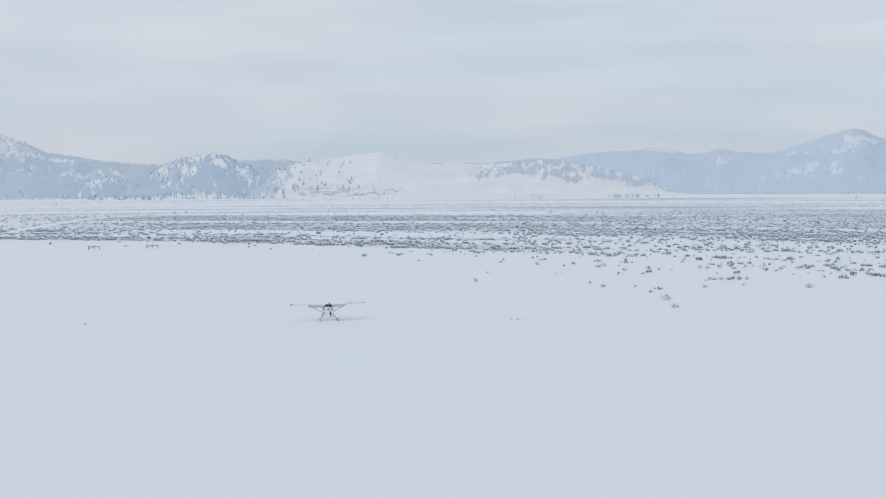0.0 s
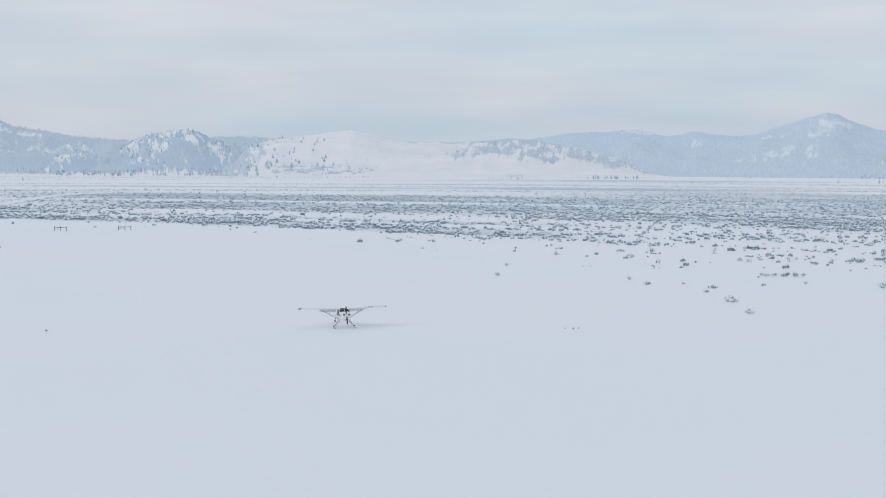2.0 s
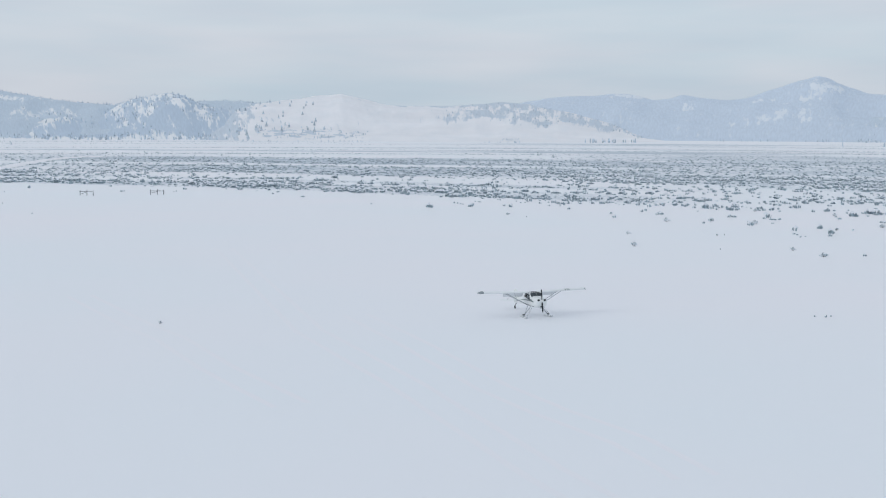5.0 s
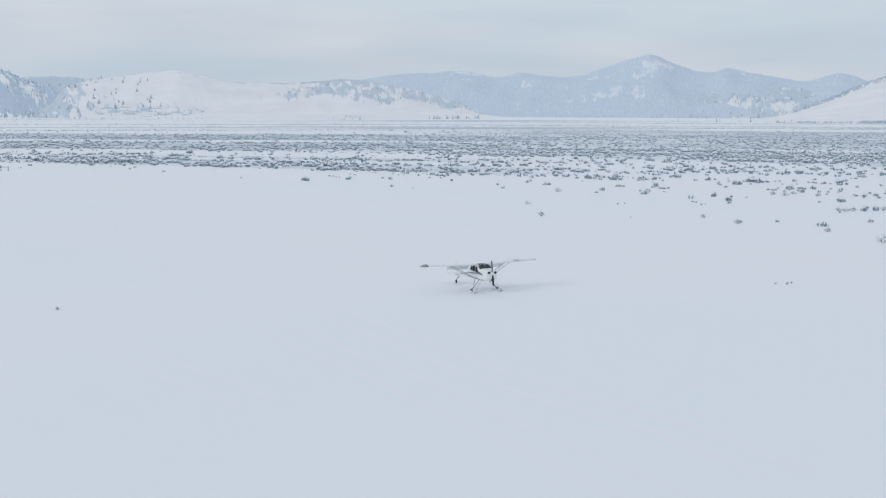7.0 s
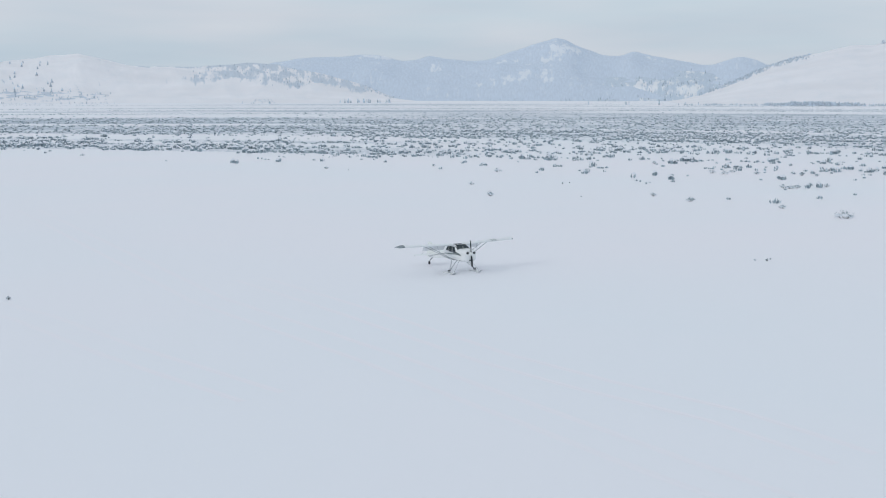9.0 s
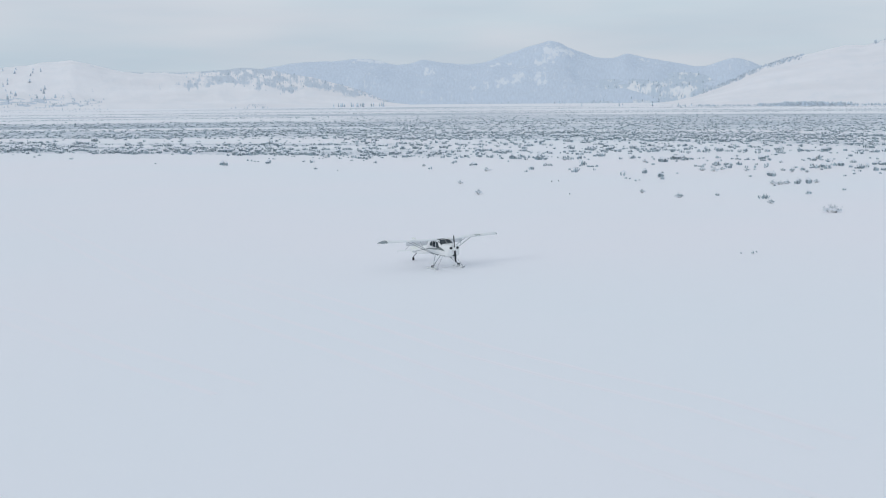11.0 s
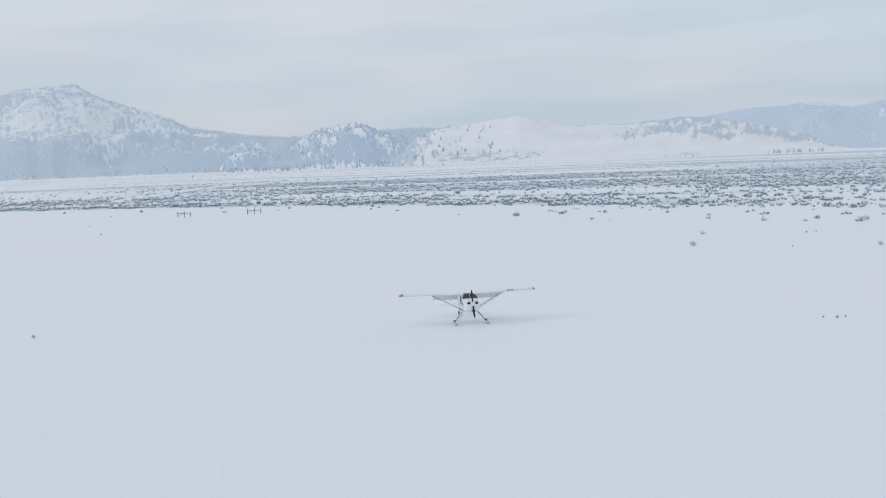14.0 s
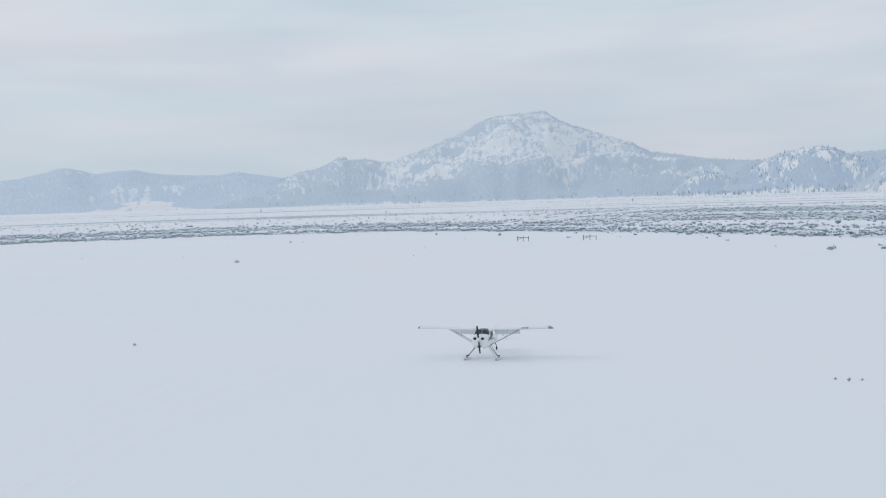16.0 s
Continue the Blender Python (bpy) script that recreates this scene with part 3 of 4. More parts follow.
def scatter_on(hill_name, count, lo_u, hi_u, lo_h, hi_h, lo_w, hi_w, seed, only=None):
    """Places for trees where the hill's wood map lies between lo_w and hi_w."""
    grid, us, woods = HILLS[hill_name]
    rnd = random.Random(seed)
    js = [j for j, u in enumerate(us) if lo_u <= u <= hi_u and j + 1 < len(us)]
    out, tries = [], 0
    while len(out) < count and tries < count * 60:
        tries += 1
        i, j = rnd.randrange(grid.shape[0] - 1), rnd.choice(js)
        if not lo_w <= woods[i, j] + rnd.uniform(-0.12, 0.12) <= hi_w:
            continue
        fu, fv = rnd.random(), rnd.random()
        p = (grid[i, j] * (1 - fu) * (1 - fv) + grid[i + 1, j] * fu * (1 - fv) + grid[i, j + 1] * (1 - fu) * fv + grid[i + 1, j + 1] * fu * fv)
        if p[2] < 1.0 or (only and not only(p)):
            continue
        out.append((p[0], p[1], p[2] - 0.4, rnd.uniform(lo_h, hi_h)))
    return out


def bearing(p):
    return math.degrees(math.atan2(-p[0], p[1]))


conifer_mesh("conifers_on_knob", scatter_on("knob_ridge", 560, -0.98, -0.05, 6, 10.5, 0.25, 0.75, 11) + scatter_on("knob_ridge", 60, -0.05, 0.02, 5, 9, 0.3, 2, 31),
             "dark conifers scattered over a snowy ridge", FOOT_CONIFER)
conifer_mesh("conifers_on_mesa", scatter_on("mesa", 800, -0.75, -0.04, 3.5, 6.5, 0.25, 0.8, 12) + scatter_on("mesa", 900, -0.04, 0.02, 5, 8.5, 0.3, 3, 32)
             + scatter_on("mesa", 110, -0.97, -0.85, 5, 8, 0.2, 3, 33), "conifers in painted blue haze on a snowy mountain")
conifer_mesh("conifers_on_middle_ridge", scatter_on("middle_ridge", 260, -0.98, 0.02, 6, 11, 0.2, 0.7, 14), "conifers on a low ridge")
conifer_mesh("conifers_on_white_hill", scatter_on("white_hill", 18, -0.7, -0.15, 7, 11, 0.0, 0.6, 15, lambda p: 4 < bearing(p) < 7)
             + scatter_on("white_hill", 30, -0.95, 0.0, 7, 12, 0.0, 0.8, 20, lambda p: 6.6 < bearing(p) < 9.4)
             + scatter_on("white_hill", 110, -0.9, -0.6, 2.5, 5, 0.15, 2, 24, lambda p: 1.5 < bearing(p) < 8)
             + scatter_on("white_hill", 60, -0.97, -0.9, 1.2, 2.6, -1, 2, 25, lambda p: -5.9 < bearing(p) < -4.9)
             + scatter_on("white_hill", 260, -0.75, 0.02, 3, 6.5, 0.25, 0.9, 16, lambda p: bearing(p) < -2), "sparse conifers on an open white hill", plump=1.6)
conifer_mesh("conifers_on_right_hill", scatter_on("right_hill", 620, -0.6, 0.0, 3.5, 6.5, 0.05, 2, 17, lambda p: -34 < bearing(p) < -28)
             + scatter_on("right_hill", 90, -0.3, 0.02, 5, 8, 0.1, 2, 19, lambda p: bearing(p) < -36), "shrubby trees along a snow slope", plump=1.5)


def foot_trees(rows, seed):
    rnd = random.Random(seed)
    out = []
    for a0, a1, r, count, lo, hi in rows:
        for _ in range(count):
            a, q = radians(rnd.uniform(a0, a1)), r * rnd.uniform(0.97, 1.03)
            out.append((-q * math.sin(a), q * math.cos(a), -0.3, rnd.uniform(lo, hi)))
    return out


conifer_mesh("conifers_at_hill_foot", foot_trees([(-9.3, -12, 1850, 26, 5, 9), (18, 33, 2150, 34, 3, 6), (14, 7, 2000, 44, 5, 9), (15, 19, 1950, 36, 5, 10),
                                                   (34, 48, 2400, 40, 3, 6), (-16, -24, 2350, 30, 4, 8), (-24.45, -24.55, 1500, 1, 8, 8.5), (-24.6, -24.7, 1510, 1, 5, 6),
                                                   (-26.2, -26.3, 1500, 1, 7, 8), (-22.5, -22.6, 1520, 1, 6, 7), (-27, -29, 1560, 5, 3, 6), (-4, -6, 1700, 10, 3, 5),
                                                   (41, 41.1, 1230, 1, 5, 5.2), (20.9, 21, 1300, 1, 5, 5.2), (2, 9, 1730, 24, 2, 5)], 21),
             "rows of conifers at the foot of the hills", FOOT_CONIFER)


# thicket takes its paleness from the haze painted into CONIFER
conifer_mesh("hazed_thicket", foot_trees([(-27.5, -32, 1466, 90, 2, 3.5), (-31.6, -33.2, 1466, 90, 2.5, 5), (-32.8, -35, 1466, 190, 3.5, 7), (-34.6, -36.2, 1466, 100, 3, 6),
                                            (-36.2, -40, 1466, 90, 2, 4.5)], 23), "thicket in pale painted haze at the foot of a snow slope", plump=1.9)


# ------------------------------------------------------------------ scrub plain (too many to count)
ROAD = [(-176, 330), (-186, 390), (-197, 450), (-208, 520), (-214, 590), (-200, 660)]


def road_near(x, y):
    return any(abs(y - y0) < 60 and abs(x - np.interp(y, [p[1] for p in ROAD], [p[0] for p in ROAD])) < 3.2 for _, y0 in ROAD) and ROAD[0][1] < y < ROAD[-1][1]


def scrub_places(seed):
    """Bushes in belts behind the edge of the scrub, in ragged lanes and clumps."""
    rnd = random.Random(seed)
    out = []
    # from, to (metres past the edge), bushes tried, smallest bush, most that it gains
    belts = [(-48, 0, 2000, 0.3, 0.75), (0, 60, 9500, 0.38, 0.75), (60, 140, 12500, 0.38, 0.7), (140, 260, 17500, 0.38, 0.65), (260, 450, 26000, 0.4, 0.6), (450, 660, 22000, 0.4, 0.5)]
    for lo, hi, count, small, gain in belts:
        for _ in range(count):
            deg = rnd.uniform(-56, 64)
            a = radians(deg)
            past = rnd.uniform(lo, hi)
            r = scrub_edge(-math.sin(a), math.cos(a)) + past
            x, y = -r * math.sin(a), r * math.cos(a)
            lane = 1.3 * noise.noise(Vector((x / 70, r / 15, 3))) + 0.9 * noise.noise(Vector((x / 8, y / 9, 6))) + 0.5 * noise.noise(Vector((x / 3, y / 4, 8)))
            ragged = past + 22 * noise.noise(Vector((x / 38, y / 60, 9))) + 12 * noise.noise(Vector((x / 9, y / 40, 2)))
            if road_near(x, y) or rnd.random() > by_bearing(BUSHES, deg, ragged) * max(0.0, 1 + 1.15 * lane):
                continue
            size = small + gain * rnd.random() ** 1.6
            if rnd.random() < 0.03 and past > 0:
                size *= 1.4
            out.append((x, y, size))
            if past < 230 and rnd.random() < 0.25:          # some stand in clumps
                for _ in range(rnd.randrange(1, 4)):
                    out.append((x + rnd.gauss(0, 0.6), y + rnd.gauss(0, 1.3), size * rnd.uniform(0.6, 1.1)))
    return out


def scrub_mesh(name, places, label, sprigs=13, caps=True):
    rnd = random.Random(5)
    verts, faces, cv, cf = [], [], [], []
    for x, y, s in places:
        wide, tall = s * rnd.uniform(0.8, 1.25), s * rnd.uniform(0.7, 1.15)
        for _ in range(sprigs):
            a, q = rnd.uniform(0, 6.28), wide * 0.7 * math.sqrt(rnd.random())
            bx, by = x + 0.8 * q * math.cos(a), y + 0.8 * q * math.sin(a)
            tx, ty = x + 1.1 * q * math.cos(a), y + 1.1 * q * math.sin(a)
            top = tall * (1.05 - 0.75 * (q / wide)) * rnd.uniform(0.65, 1.2)
            d = rnd.uniform(0, 3.14)
            ux, uy = 0.15 * s * math.cos(d), 0.15 * s * math.sin(d)
            b = len(verts)
            mx, my = (bx + tx) / 2, (by + ty) / 2
            verts += [(bx, by, -0.1), (mx + ux, my + uy, top * 0.45), (tx, ty, top), (mx - ux, my - uy, top * 0.35)]
            faces += [(b, b + 1, b + 2), (b, b + 2, b + 3)]
        if caps and rnd.random() < 0.85:
            b = len(cv)
            px, py = x + rnd.uniform(-0.3, 0.3) * wide, y + rnd.uniform(-0.3, 0.3) * wide
            r = wide * rnd.uniform(0.36, 0.62)
            for k in range(6):
                a = k * 1.047
                cv.append((px + r * math.cos(a) * rnd.uniform(0.7, 1.2), py + r * math.sin(a), tall * rnd.uniform(0.55, 0.78)))
            cv.append((px, py, tall * 1.08))
            cf += [(b + k, b + (k + 1) % 6, b + 6) for k in range(6)]
    ob = raw(name, verts, faces, SAGE)
    tagged(ob, label, "sagebrush", kind="stuff")
    if cv:
        ob = raw(name + "_snow", cv, cf, SNOW_CAP, smooth=True)
        tagged(ob, "snow lying on low sagebrush", "snow", kind="stuff")


def far_scrub_places(count, seed):
    """Long thin strips of low scrub on the far plain."""
    rnd = random.Random(seed)
    out = []
    while len(out) < count:
        a = radians(rnd.uniform(-52, 62))
        r = 640 * (1750 / 640) ** rnd.random()
        x, y = -r * math.sin(a), r * math.cos(a)
        strip = noise.noise(Vector((x / 1100, r / 60, 8))) + 0.3 * noise.noise(Vector((x / 150, y / 40, 5)))
        if rnd.random() < 3.0 * strip - 0.35:
            out.append((x, y, rnd.uniform(0.35, 0.75)))
    return out


scrub_mesh("sagebrush_field", scrub_places(31), "grey-green sagebrush standing out of deep snow")
scrub_mesh("far_scrub", far_scrub_places(16000, 32), "thin strips of low scrub on the far plain", 5, False)


# ------------------------------------------------------------------ single bushes in the open snow
def sagebrush(size, tall, seed, label):
    rnd = random.Random(seed)
    root = thing("sagebrush", label, "bush", "sagebrush in the open snow")
    stems, leaves = [], []
    tips = []
    for _ in range(15):
        a, q = rnd.uniform(0, 6.28), rnd.random() ** 0.6
        tip = Vector((size * 0.5 * q * math.cos(a), size * 0.5 * q * math.sin(a), tall * (1.05 - 0.6 * q) * rnd.uniform(0.65, 1.15)))
        mid = Vector((tip.x * 0.6, tip.y * 0.6, tip.z * 0.45))
        stems.append(tube([(tip.x * 0.35, tip.y * 0.35, -0.08), mid, tip], [0.02, 0.013, 0.005], 5))
        tips.append((mid, tip))
    part("stems", join(*stems), TWIG, root, "bare dark woody stems")
    verts, faces = [], []
    for _ in range(300):
        mid, tip = rnd.choice(tips)
        p = mid.lerp(tip, rnd.uniform(0.25, 1.0)) + Vector((rnd.gauss(0, 0.07), rnd.gauss(0, 0.07), rnd.gauss(0, 0.05))) * size
        p.z = max(p.z, 0.03)
        d = Vector((rnd.gauss(0, 0.6), rnd.gauss(0, 0.6), rnd.uniform(0.3, 1.0))).normalized()
        side = d.cross(Vector((rnd.gauss(0, 1), rnd.gauss(0, 1), rnd.gauss(0, 1)))).normalized()
        ln, wd = rnd.uniform(0.09, 0.2), rnd.uniform(0.012, 0.032)
        b = len(verts)
        verts += [p, p + d * ln * 0.5 + side * wd, p + d * ln, p + d * ln * 0.5 - side * wd]
        faces += [(b, b + 1, b + 2, b + 3)]
    raw("foliage", verts, faces, SAGE, root, "grey-green leaf sprigs")
    for _ in range(7):
        mid, tip = rnd.choice(tips)
        bm = bmesh.new()
        bmesh.ops.create_icosphere(bm, subdivisions=1, radius=1)
        p = mid.lerp(tip, rnd.uniform(0.3, 0.9))
        for vert in bm.verts:
            k = rnd.uniform(0.8, 1.2)
            vert.co = Vector((p.x + vert.co.x * 0.16 * size * k, p.y + vert.co.y * 0.16 * size * k, p.z + vert.co.z * 0.07 * size))
        part("snow_cap", bm, SNOW_CAP, root, "clump of snow on the twigs", True)
    return root


BUSH_KINDS = [sagebrush(1.7, 0.85, 41, "broad grey-green sagebrush with snow on its twigs"),
              sagebrush(1.2, 0.7, 42, "small round sagebrush half buried in snow"),
              sagebrush(2.2, 0.8, 43, "wide low sagebrush clump standing in snow"),
              sagebrush(0.8, 0.75, 44, "thin upright sagebrush poking out of snow"),
              sagebrush(1.4, 0.6, 45, "low dark sagebrush dusted with snow")]
# plan positions of the single bushes, by area of the plain
OPEN_SNOW = [(53.4, 26.3, 2), (52.3, 13.7, 0), (-33.4, -4.2, 3), (22.7, 64, 1), (44.8, 58.2, 1), (46.1, 49.9, 4), (64.5, 92.4, 1), (88, 92.2, 0),
             (83.7, 46.6, 2), (34.4, 59.4, 3), (25.8, 84.1, 0), (70.4, 64.7, 4), (89, 86.3, 1)]
PLAIN_RIGHT = [(9.6, 128, 4), (12.8, 122, 3), (31.4, 130, 1), (38.6, 111, 0), (40.3, 82, 3), (41.8, 83, 3), (76, 95, 2), (53.9, 105, 2),
               (65, 140, 0), (77.4, 126.8, 0), (87.5, 88.6, 1), (74.9, 97.6, 0), (81.5, 93.4, 4), (79.7, 98.9, 4), (69.8, 65.6, 0), (72, 65.2, 4),
               (74.4, 66, 1), (77.1, 65.5, 0), (52.9, 38.4, 4), (26.2, -0.8, 3), (27.1, -1.2, 3), (27.8, -0.6, 3)]
PLAIN_LEFT = [(-119.9, 205, 3), (-170.8, 188.7, 1), (-167, 190, 3), (-86.7, 125.5, 3), (-115.7, 102.4, 4), (-146, 118.3, 3), (-103.7, 157.3, 3),
              (-171.9, 110.8, 3), (-148.5, 236, 1)]
place_rnd = random.Random(77)
used = set()
for bx, by, kind_of in OPEN_SNOW + PLAIN_RIGHT + PLAIN_LEFT:
    k = place_rnd.uniform(0.7, 1.1) * (0.5 if by < -3 else 0.85 if by < 2 else 1.0)
    m = Matrix.Translation((bx, by, -0.03)) @ Matrix.Rotation(place_rnd.uniform(0, 6.28), 4, "Z") @ Matrix.Scale(k, 4)
    if kind_of in used:
        copy_thing(BUSH_KINDS[kind_of], m)
    else:
        used.add(kind_of)
        BUSH_KINDS[kind_of].matrix_world = m


# ------------------------------------------------------------------ fence braces at the edge of the scrub
def fence_brace(m):
    root = thing("fence_brace", "weathered wooden fence brace standing in snow", "fence", "fence braces in the snow", m)
    for px, h in ((-1.7, 1.35), (0.1, 1.5), (1.75, 1.3)):
        part("post", tube([(px, 0, -0.4), (px + 0.02, 0, h * 0.6), (px + 0.03, 0.01, h)], [0.085, 0.08, 0.07], 8), POST_WOOD, root)
    part("rail", tube([(-1.8, -0.07, 0.98), (0.1, -0.08, 1.0), (1.85, -0.07, 0.96)], [0.06, 0.065, 0.055], 8), POST_WOOD, root)
    part("rail", tube([(-1.7, 0.07, 0.35), (0.1, 0.07, 0.9)], [0.045, 0.045], 8), POST_WOOD, root)
    return root


fence_brace(pose(-77, 196, 0, 0, 0, 8))
fence_brace(pose(-94, 191, 0, 0, 0, -5))


# ------------------------------------------------------------------ aircraft
def ring(y, zc, hw, hh, n=40, power=4.2):
    pts = []
    for k in range(n):
        a = 2 * math.pi * k / n
        c, s_ = math.cos(a), math.sin(a)
        x = hw * math.copysign(abs(c) ** (2 / power), c)
        z = hh * math.copysign(abs(s_) ** (2 / power), s_)
        pts.append((x, y, zc + z))
    return pts


def foil(x, le_y, chord, z, thick, n=9):
    """Closed airfoil section at span station x; the nose points to -y."""
    top, bottom = [], []
    for k in range(n):
        t = (1 - math.cos(math.pi * k / (n - 1))) / 2
        yt = 5 * thick * (0.2969 * math.sqrt(t) - 0.126 * t - 0.3516 * t * t + 0.2843 * t ** 3 - 0.1015 * t ** 4)
        camber = 0.035 * 4 * t * (1 - t)
        top.append((x, le_y + chord * t, z + chord * (camber + yt)))
        bottom.append((x, le_y + chord * t, z + chord * (camber - 0.75 * yt)))
    return top + bottom[-2:0:-1]


WING_Z, DIHEDRAL, INCIDENCE = 2.16, 0.03, 0.11


def wing_section(x, cut=1.0, inset=0.0):
    ax = abs(x)
    chord, le = 1.5, -0.02
    droop = 0.0
    if ax > 4.98:
        q = min((ax - 4.98) / 0.28, 1.0)
        shrink = 1 - math.sqrt(max(0, 1 - q * q))
        chord, le, droop = 1.5 * (1 - 0.3 * shrink), -0.02 + 0.3 * shrink, 0.045 * q * q
    sec = foil(x, le + inset, chord * cut, WING_Z + DIHEDRAL * ax - droop, 0.19 * (1 if ax < 5.1 else 0.75))
    return [(px, py, pz - INCIDENCE * (py - 0.3)) for px, py, pz in sec]


def aircraft(name, label, m, trim, cap_mat, prop_turn, flaps):
    root = thing(name, label, "airplane")
    # fuselage, nose to tail
    stations = [(-1.58, 1.54, 0.42, 0.36), (-1.50, 1.52, 0.51, 0.43), (-1.2, 1.45, 0.575, 0.485), (-0.8, 1.40, 0.61, 0.48),
                (-0.70, 1.40, 0.62, 0.485), (-0.42, 1.52, 0.62, 0.56), (-0.2, 1.60, 0.61, 0.63), (0.4, 1.61, 0.59, 0.64), (1.0, 1.56, 0.53, 0.61),
                (1.6, 1.45, 0.44, 0.53), (2.3, 1.27, 0.33, 0.42), (3.14, 1.06, 0.22, 0.31), (3.97, 0.87, 0.13, 0.21), (4.73, 0.74, 0.05, 0.12)]
    stations = [(y, zc, 1.03 * hw, hh) for y, zc, hw, hh in stations]
    ys, zcs, hws, hhs = (np.array(c) for c in zip(*stations))

    def skin_x(y, z):
        zc, hw, hh = np.interp(y, ys, zcs), np.interp(y, ys, hws), np.interp(y, ys, hhs)
        return float(hw * max(0.0, 1 - min(abs(z - zc) / hh, 1) ** 4.2) ** (1 / 4.2))

    def skin_z(y, x):
        zc, hw, hh = np.interp(y, ys, zcs), np.interp(y, ys, hws), np.interp(y, ys, hhs)
        return float(zc + hh * max(0.0, 1 - min(abs(x) / hw, 1) ** 4.2) ** (1 / 4.2))

    def patch(name_, corners, side, mat_, label_, lift=0.012, n=5):
        """A panel that hugs the fuselage. corners: (y, z) on its flank, or (x, y) on its top when side is 0."""
        bm = bmesh.new()
        grid = []
        for i_ in range(n + 1):
            row = []
            for j_ in range(n + 1):
                u, w = i_ / n, j_ / n
                p = [(1 - u) * ((1 - w) * corners[0][k] + w * corners[1][k]) + u * ((1 - w) * corners[3][k] + w * corners[2][k]) for k in (0, 1)]
                row.append(bm.verts.new((side * (skin_x(*p) + lift), p[0], p[1]) if side else (p[0], p[1], skin_z(p[1], p[0]) + lift)))
            grid.append(row)
        for i_ in range(n):
            for j_ in range(n):
                bm.faces.new((grid[i_][j_], grid[i_][j_ + 1], grid[i_ + 1][j_ + 1], grid[i_ + 1][j_]))
        bmesh.ops.solidify(bm, geom=list(bm.faces), thickness=0.02)
        return part(name_, bm, mat_, body, label_)

    body = part("fuselage", loft([ring(*st) for st in stations]), WHITE, root, "white fabric-covered fuselage", True)
    # cowling details
    for sx in (-0.30, 0.30):
        part("air_inlet", loft([[(sx + r * math.cos(a), y, 1.73 + 0.8 * r * math.sin(a)) for a in [6.283 * k / 14 for k in range(14)]]
                                for r, y in ((0.125, -1.60), (0.12, -1.5))]), BLACK, body, "dark engine cooling inlet")
    part("carburettor_scoop", box(0.03, -1.55, 1.13, 0.28, 0.14, 0.10, 0.02), BLACK, body, "dark chin air scoop")
    part("exhaust_pipe", tube([(0.2, -0.95, 1.02), (0.22, -0.9, 0.90), (0.22, -0.72, 0.85)], 0.04), GREY, body)
    for sx in (-1, 1):
        # side stripe: a broad flash on the cowling that thins towards the tail
        line = [(-1.1, 1.50, 0.03), (-0.6, 1.60, 0.10), (-0.15, 1.62, 0.12), (0.15, 1.50, 0.05), (1.4, 1.40, 0.035), (2.8, 1.13, 0.03), (4.2, 0.84, 0.02)]
        for (y0, z0, w0), (y1, z1, w1) in zip(line, line[1:]):
            patch("side_stripe", [(y0, z0 - w0), (y0, z0 + w0), (y1, z1 + w1), (y1, z1 - w1)], sx, trim, "grey-green side stripe", 0.006, 3)
        # belly line along the lower edge of the cowling and cabin
        for (y0, z0), (y1, z1) in zip([(-1.35, 1.10), (-0.6, 1.06), (0.3, 1.06)], [(-0.6, 1.06), (0.3, 1.06), (1.2, 1.08)]):
            patch("belly_stripe", [(y0, z0 - 0.018), (y0, z0 + 0.018), (y1, z1 + 0.018), (y1, z1 - 0.018)], sx, DARK, "thin dark belly line", 0.006, 3)
        # cabin side windows
        for y0, y1, y2, y3, z0, z1 in ((-0.36, 0.17, 0.17, -0.16, 1.63, 2.06), (0.24, 0.74, 0.74, 0.24, 1.63, 2.06), (0.81, 1.34, 1.08, 0.81, 1.67, 2.02)):
            patch("side_window", [(y0, z0), (y1, z0), (y2, z1), (y3, z1)], sx, GLASS, "dark tinted cabin window")
    # windscreen halves with a centre post, roof window
    for sx in (-1, 1):
        patch("windscreen", [(sx * 0.012, -0.60), (sx * 0.57, -0.57), (sx * 0.56, -0.10), (sx * 0.012, -0.10)], 0, GLASS, "dark tinted windscreen")
    patch("roof_window", [(-0.40, -0.02), (0.40, -0.02), (0.38, 0.55), (-0.38, 0.55)], 0, GLASS, "dark tinted roof window")
    # wings
    for sx in (-1, 1):
        xs = [0.60, 0.8, 1.2, 2.2, 2.75, 3.4, 4.2, 4.75, 4.9, 5.04]
        wing = part("wing", loft([wing_section(sx * x, 0.80 if x < 4.8 else 0.98) for x in xs][::sx]), FABRIC, root, "white high wing", True)
        tips = [5.04, 5.1, 5.16, 5.21, 5.245, 5.26]
        part("wing_tip", loft([wing_section(sx * x, 0.98) for x in tips][::sx]), cap_mat, wing, "dark rounded wing tip", True)
        # aileron and lowered flap hinge on the rear of the wing
        for pname, x0, x1, drop in (("flap", 0.64, 2.6, flaps), ("aileron", 2.66, 4.7, 3)):
            rings_ = []
            for x in (x0, (x0 + x1) / 2, x1):
                z = WING_Z + DIHEDRAL * x + 0.045 - INCIDENCE * 0.9
                hinge = Vector((sx * x, 1.20, z))
                tail_ = 0.56 if pname == "flap" else 0.46
                sec = [(0.0, 0.055), (0.08, 0.065), (tail_, 0.008), (tail_, -0.008), (0.08, -0.03), (0.0, -0.035)]
                c, s_ = math.cos(radians(drop)), math.sin(radians(drop))
                rings_.append([hinge + Vector((0, u * c + w * s_, -u * s_ + w * c)) for u, w in sec])
